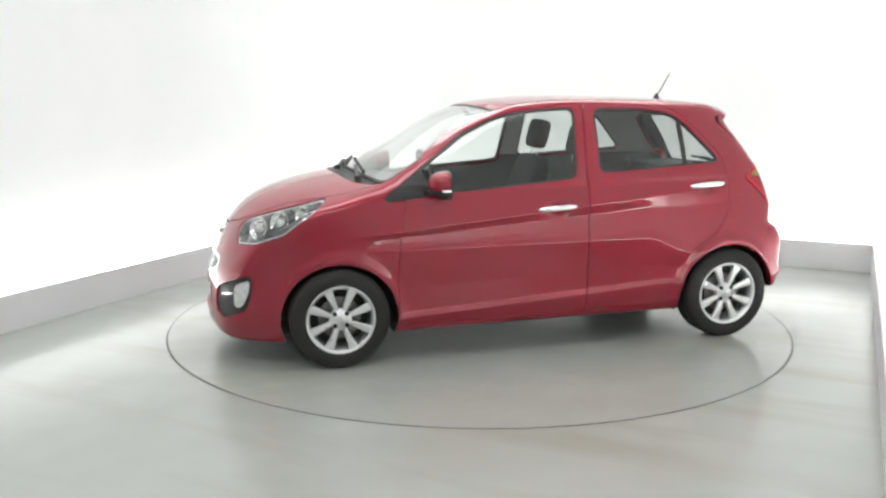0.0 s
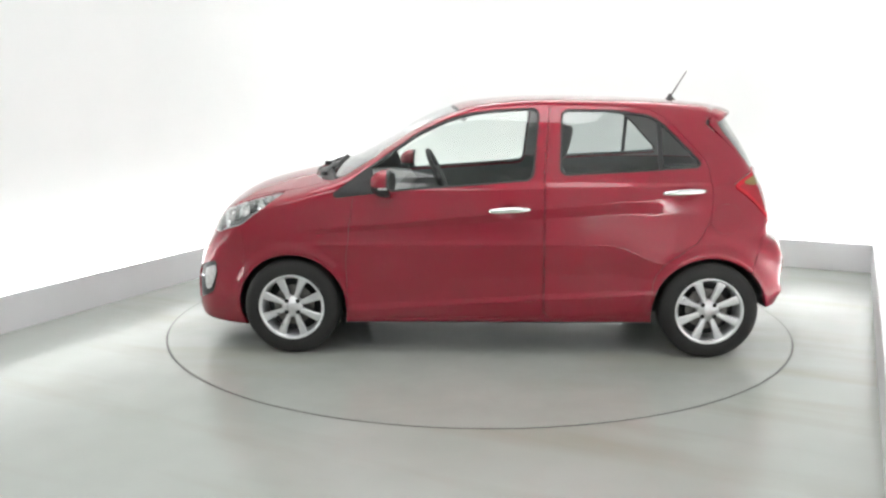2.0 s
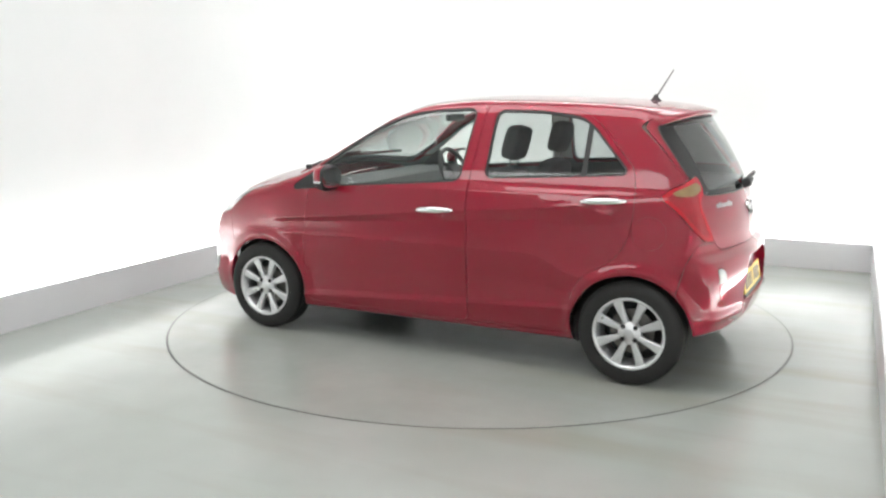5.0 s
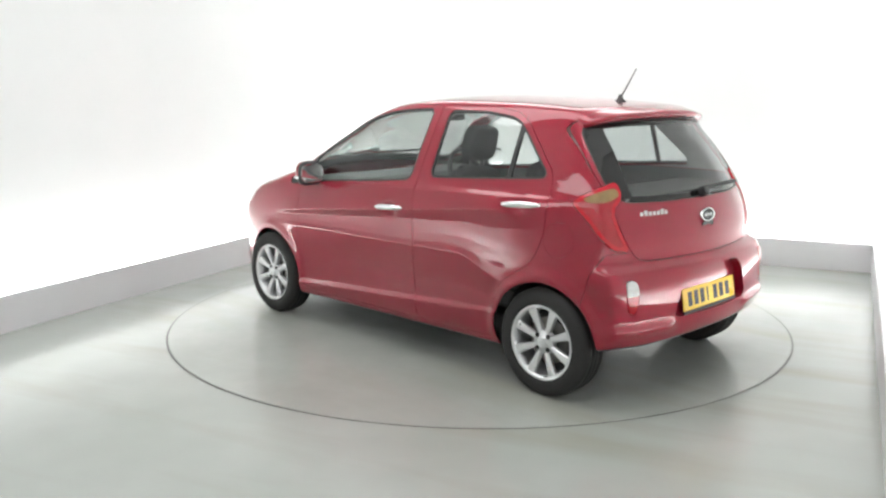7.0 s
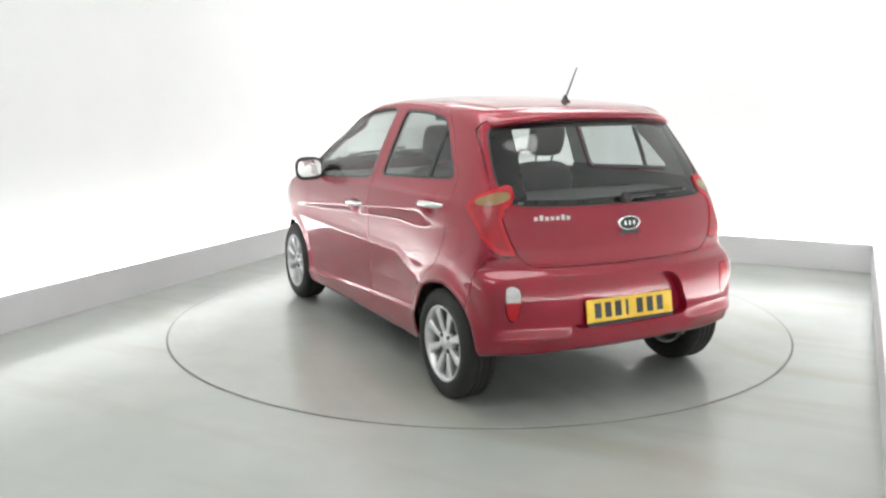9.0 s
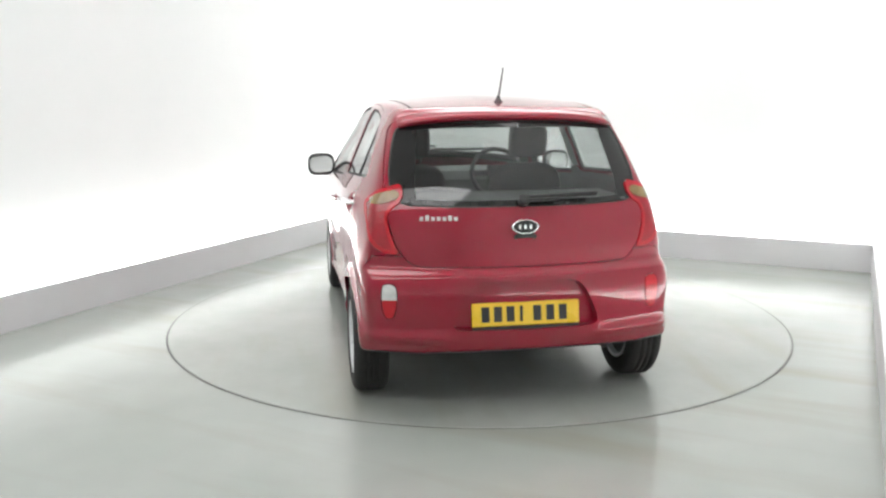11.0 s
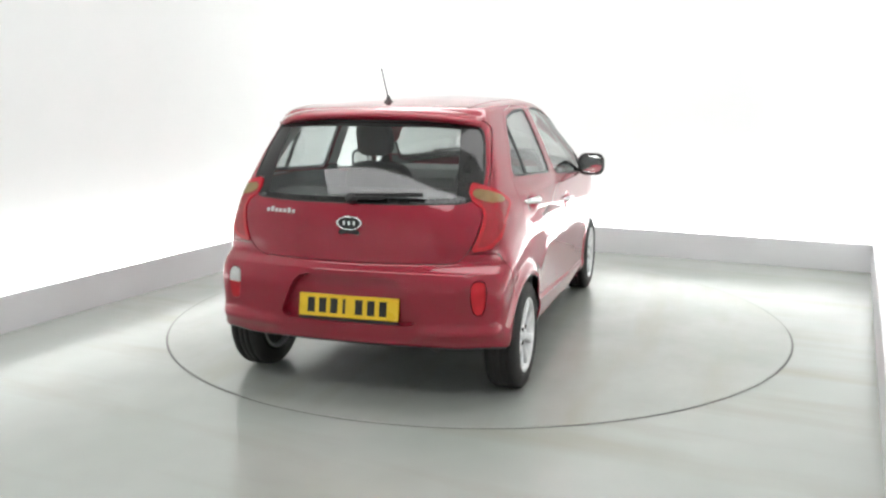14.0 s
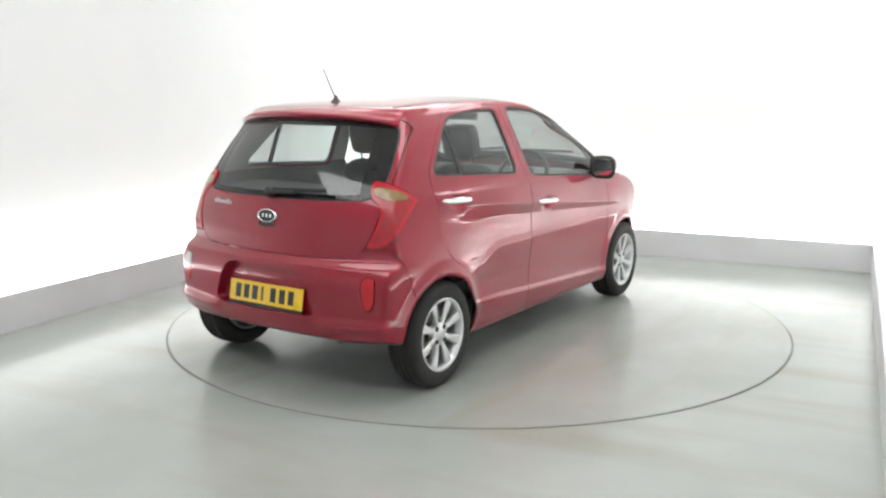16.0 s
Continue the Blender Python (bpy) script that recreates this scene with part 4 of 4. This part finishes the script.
for badge_m, badge_parent in ((pose(skin_x(0, 0.885, -1) - 0.002, 0, 0.885, 0, 0, -90) @ pose(0, 0, 0, 82), tailgate), (pose(skin_x(0, 0.70, 1), 0, 0.70, 0, 0, 90) @ pose(0, 0, 0, 65), car)):
    bm = bmesh.new()
    lathe(bm, [(0.001, 0.012), (0.80, 0.012), (0.86, 0.006), (0.86, -0.02)], 40, badge_m @ Matrix.Diagonal((0.066, 0.034, 1, 1)))
    badge = part("badge", bm, INK, badge_parent, "black oval badge")
    bm = bmesh.new()
    lathe(bm, [(0.84, 0.010), (0.87, 0.015), (0.98, 0.014), (1.0, 0.006), (1.0, -0.02)], 40, badge_m @ Matrix.Diagonal((0.066, 0.034, 1, 1)))
    part("badge_ring", bm, CHROME, badge, "chrome oval ring", True)
    for k in (-0.026, 0.0, 0.026):
        bm = bmesh.new()
        box(bm, k - 0.006, k + 0.006, -0.010, 0.010, 0.010, 0.0145, 0.001, badge_m)
        part("badge_bar", bm, CHROME, badge, "chrome bar")
bm = bmesh.new()
lathe(bm, [(0.001, 0.0), (0.052, 0.0), (0.055, 0.004)], 28, pose(skin_x(0, 0.842, -1) - 0.003, 0, 0.842, 0, -95) @ Matrix.Diagonal((0.4, 1, 1, 1)))
part("release_handle", bm, BLACK, tailgate, "dark tailgate release recess")
for i in range(7):
    bm = bmesh.new()
    yb = 0.475 - 0.026 * i
    xb = skin_x(yb, 0.925, -1)
    box(bm, -0.0085, 0.0085, -0.009, 0.009 + (0.007 if i in (1, 5) else 0), -0.002, 0.003, 0.001, pose(xb, yb, 0.925, 0, 0, -90 - math.degrees(math.atan(0.69 * yb))) @ pose(0, 0, 0, 78))
    part("lettering_bar", bm, ALLOY, tailgate, "small chrome lettering bar")

# ---- cabin ----
def cushion(bm, x0, x1, y0, y1, z0, z1, r, m=None):
    """A stuffed block: a ball pressed towards a box, rounder for a larger r."""
    made = bmesh.ops.create_uvsphere(bm, u_segments=28, v_segments=18, radius=1.0)["verts"]
    e = 0.30 + 3.0 * r
    for v in made:
        c = [math.copysign(abs(q) ** e, q) for q in v.co]
        v.co = Vector(((x0 + x1) / 2 + c[0] * (x1 - x0) / 2, (y0 + y1) / 2 + c[1] * (y1 - y0) / 2, (z0 + z1) / 2 + c[2] * (z1 - z0) / 2))
        if m is not None:
            v.co = m @ v.co


for yc in (0.36, -0.36):
    seat = tagged(new("front_seat"), "dark grey fabric front seat")
    seat.parent = car
    bm = bmesh.new()
    cushion(bm, -0.18, 0.32, yc - 0.24, yc + 0.24, 0.46, 0.62, 0.05)
    part("seat_base", bm, FABRIC, seat, "", True)
    bm = bmesh.new()
    cushion(bm, -0.07, 0.07, -0.225, 0.225, 0.0, 0.53, 0.06, pose(-0.20, yc, 0.56, 0, -17))
    part("backrest", bm, FABRIC, seat, "", True)
    bm = bmesh.new()
    cushion(bm, -0.05, 0.05, -0.115, 0.115, 0.575, 0.775, 0.049, pose(-0.20, yc, 0.56, 0, -15))
    part("headrest", bm, FABRIC, seat, "", True)
    for o in (-0.06, 0.06):
        bm = bmesh.new()
        lathe(bm, [(0.006, 0.50), (0.006, 0.60)], 8, pose(-0.20, yc + o, 0.56, 0, -16))
        part("headrest_post", bm, CHROME, seat)
bench = tagged(new("rear_bench"), "dark grey fabric rear bench seat")
bench.parent = car
bm = bmesh.new()
cushion(bm, -1.0, -0.52, -0.62, 0.62, 0.42, 0.58, 0.05)
part("seat_base", bm, FABRIC, bench, "", True)
for y0, y1 in ((-0.60, 0.10), (0.115, 0.60)):
    bm = bmesh.new()
    cushion(bm, -0.06, 0.06, y0, y1, 0.0, 0.45, 0.05, pose(-0.98, 0, 0.52, 0, -20))
    part("backrest", bm, FABRIC, bench, "", True)
for yc in (0.33, -0.33):
    bm = bmesh.new()
    cushion(bm, -0.04, 0.04, -0.12, 0.12, 0.43, 0.51, 0.034, pose(-0.98, yc, 0.52, 0, -20))
    part("headrest", bm, FABRIC, bench, "", True)
bm = bmesh.new()
box(bm, -1.50, -1.14, -0.54, 0.54, 0.985, 1.0, 0.005)
part("parcel_shelf", bm, TRIM, car, "charcoal parcel shelf")
bm = bmesh.new()
prof = [(0.98, 0.90), (0.90, 0.955), (0.74, 0.96), (0.62, 0.94), (0.58, 0.88), (0.60, 0.72), (0.66, 0.55), (0.98, 0.5)]
a = [bm.verts.new((x, 0.70, z)) for x, z in prof]
b = [bm.verts.new((x, -0.70, z)) for x, z in prof]
for i in range(len(prof)):
    j = (i + 1) % len(prof)
    bm.faces.new((a[i], a[j], b[j], b[i]))
bm.faces.new(a), bm.faces.new(b)
bmesh.ops.recalc_face_normals(bm, faces=bm.faces)
part("dashboard", bm, TRIM, car, "charcoal dashboard")
steering = tagged(new("steering_wheel"))
steering.parent = car
sm = pose(0.40, -0.36, 0.94, 0, -65)
bm = bmesh.new()
ring = [(0.18 + 0.016 * math.cos(a), 0.016 * math.sin(a)) for a in [2 * math.pi * i / 10 for i in range(10)]]
lathe(bm, ring, 40, sm, True)
bmesh.ops.recalc_face_normals(bm, faces=bm.faces)
part("wheel_rim", bm, BLACK, steering, "black steering wheel rim", True)
bm = bmesh.new()
box(bm, -0.06, 0.06, -0.07, 0.07, -0.03, 0.02, 0.015, sm)
box(bm, -0.018, 0.018, -0.175, 0.175, -0.012, 0.008, 0.005, sm)
box(bm, -0.175, 0.0, -0.018, 0.018, -0.012, 0.008, 0.005, sm)
part("boss", bm, BLACK, steering, "black steering wheel boss")
bm = bmesh.new()
box(bm, 0.20, 0.23, -0.11, 0.11, 1.315, 1.365, 0.012)
bar_between(bm, (0.24, 0, 1.36), (0.28, 0, 1.40), 0.02, 0.02)
part("interior_mirror", bm, BLACK, car, "black interior mirror")


# ---- the turning table ----
def motions():
    rows = []
    disc_rows = []
    for t, a in TURN:
        m = pose(0, 0, 0, 0, 0, a)
        rows.append((t, m @ pose(CAR_OFFSET[0], CAR_OFFSET[1], 0.004)))
        disc_rows.append((t, m))
    walk(car, rows)
    walk(table, disc_rows)


motions()
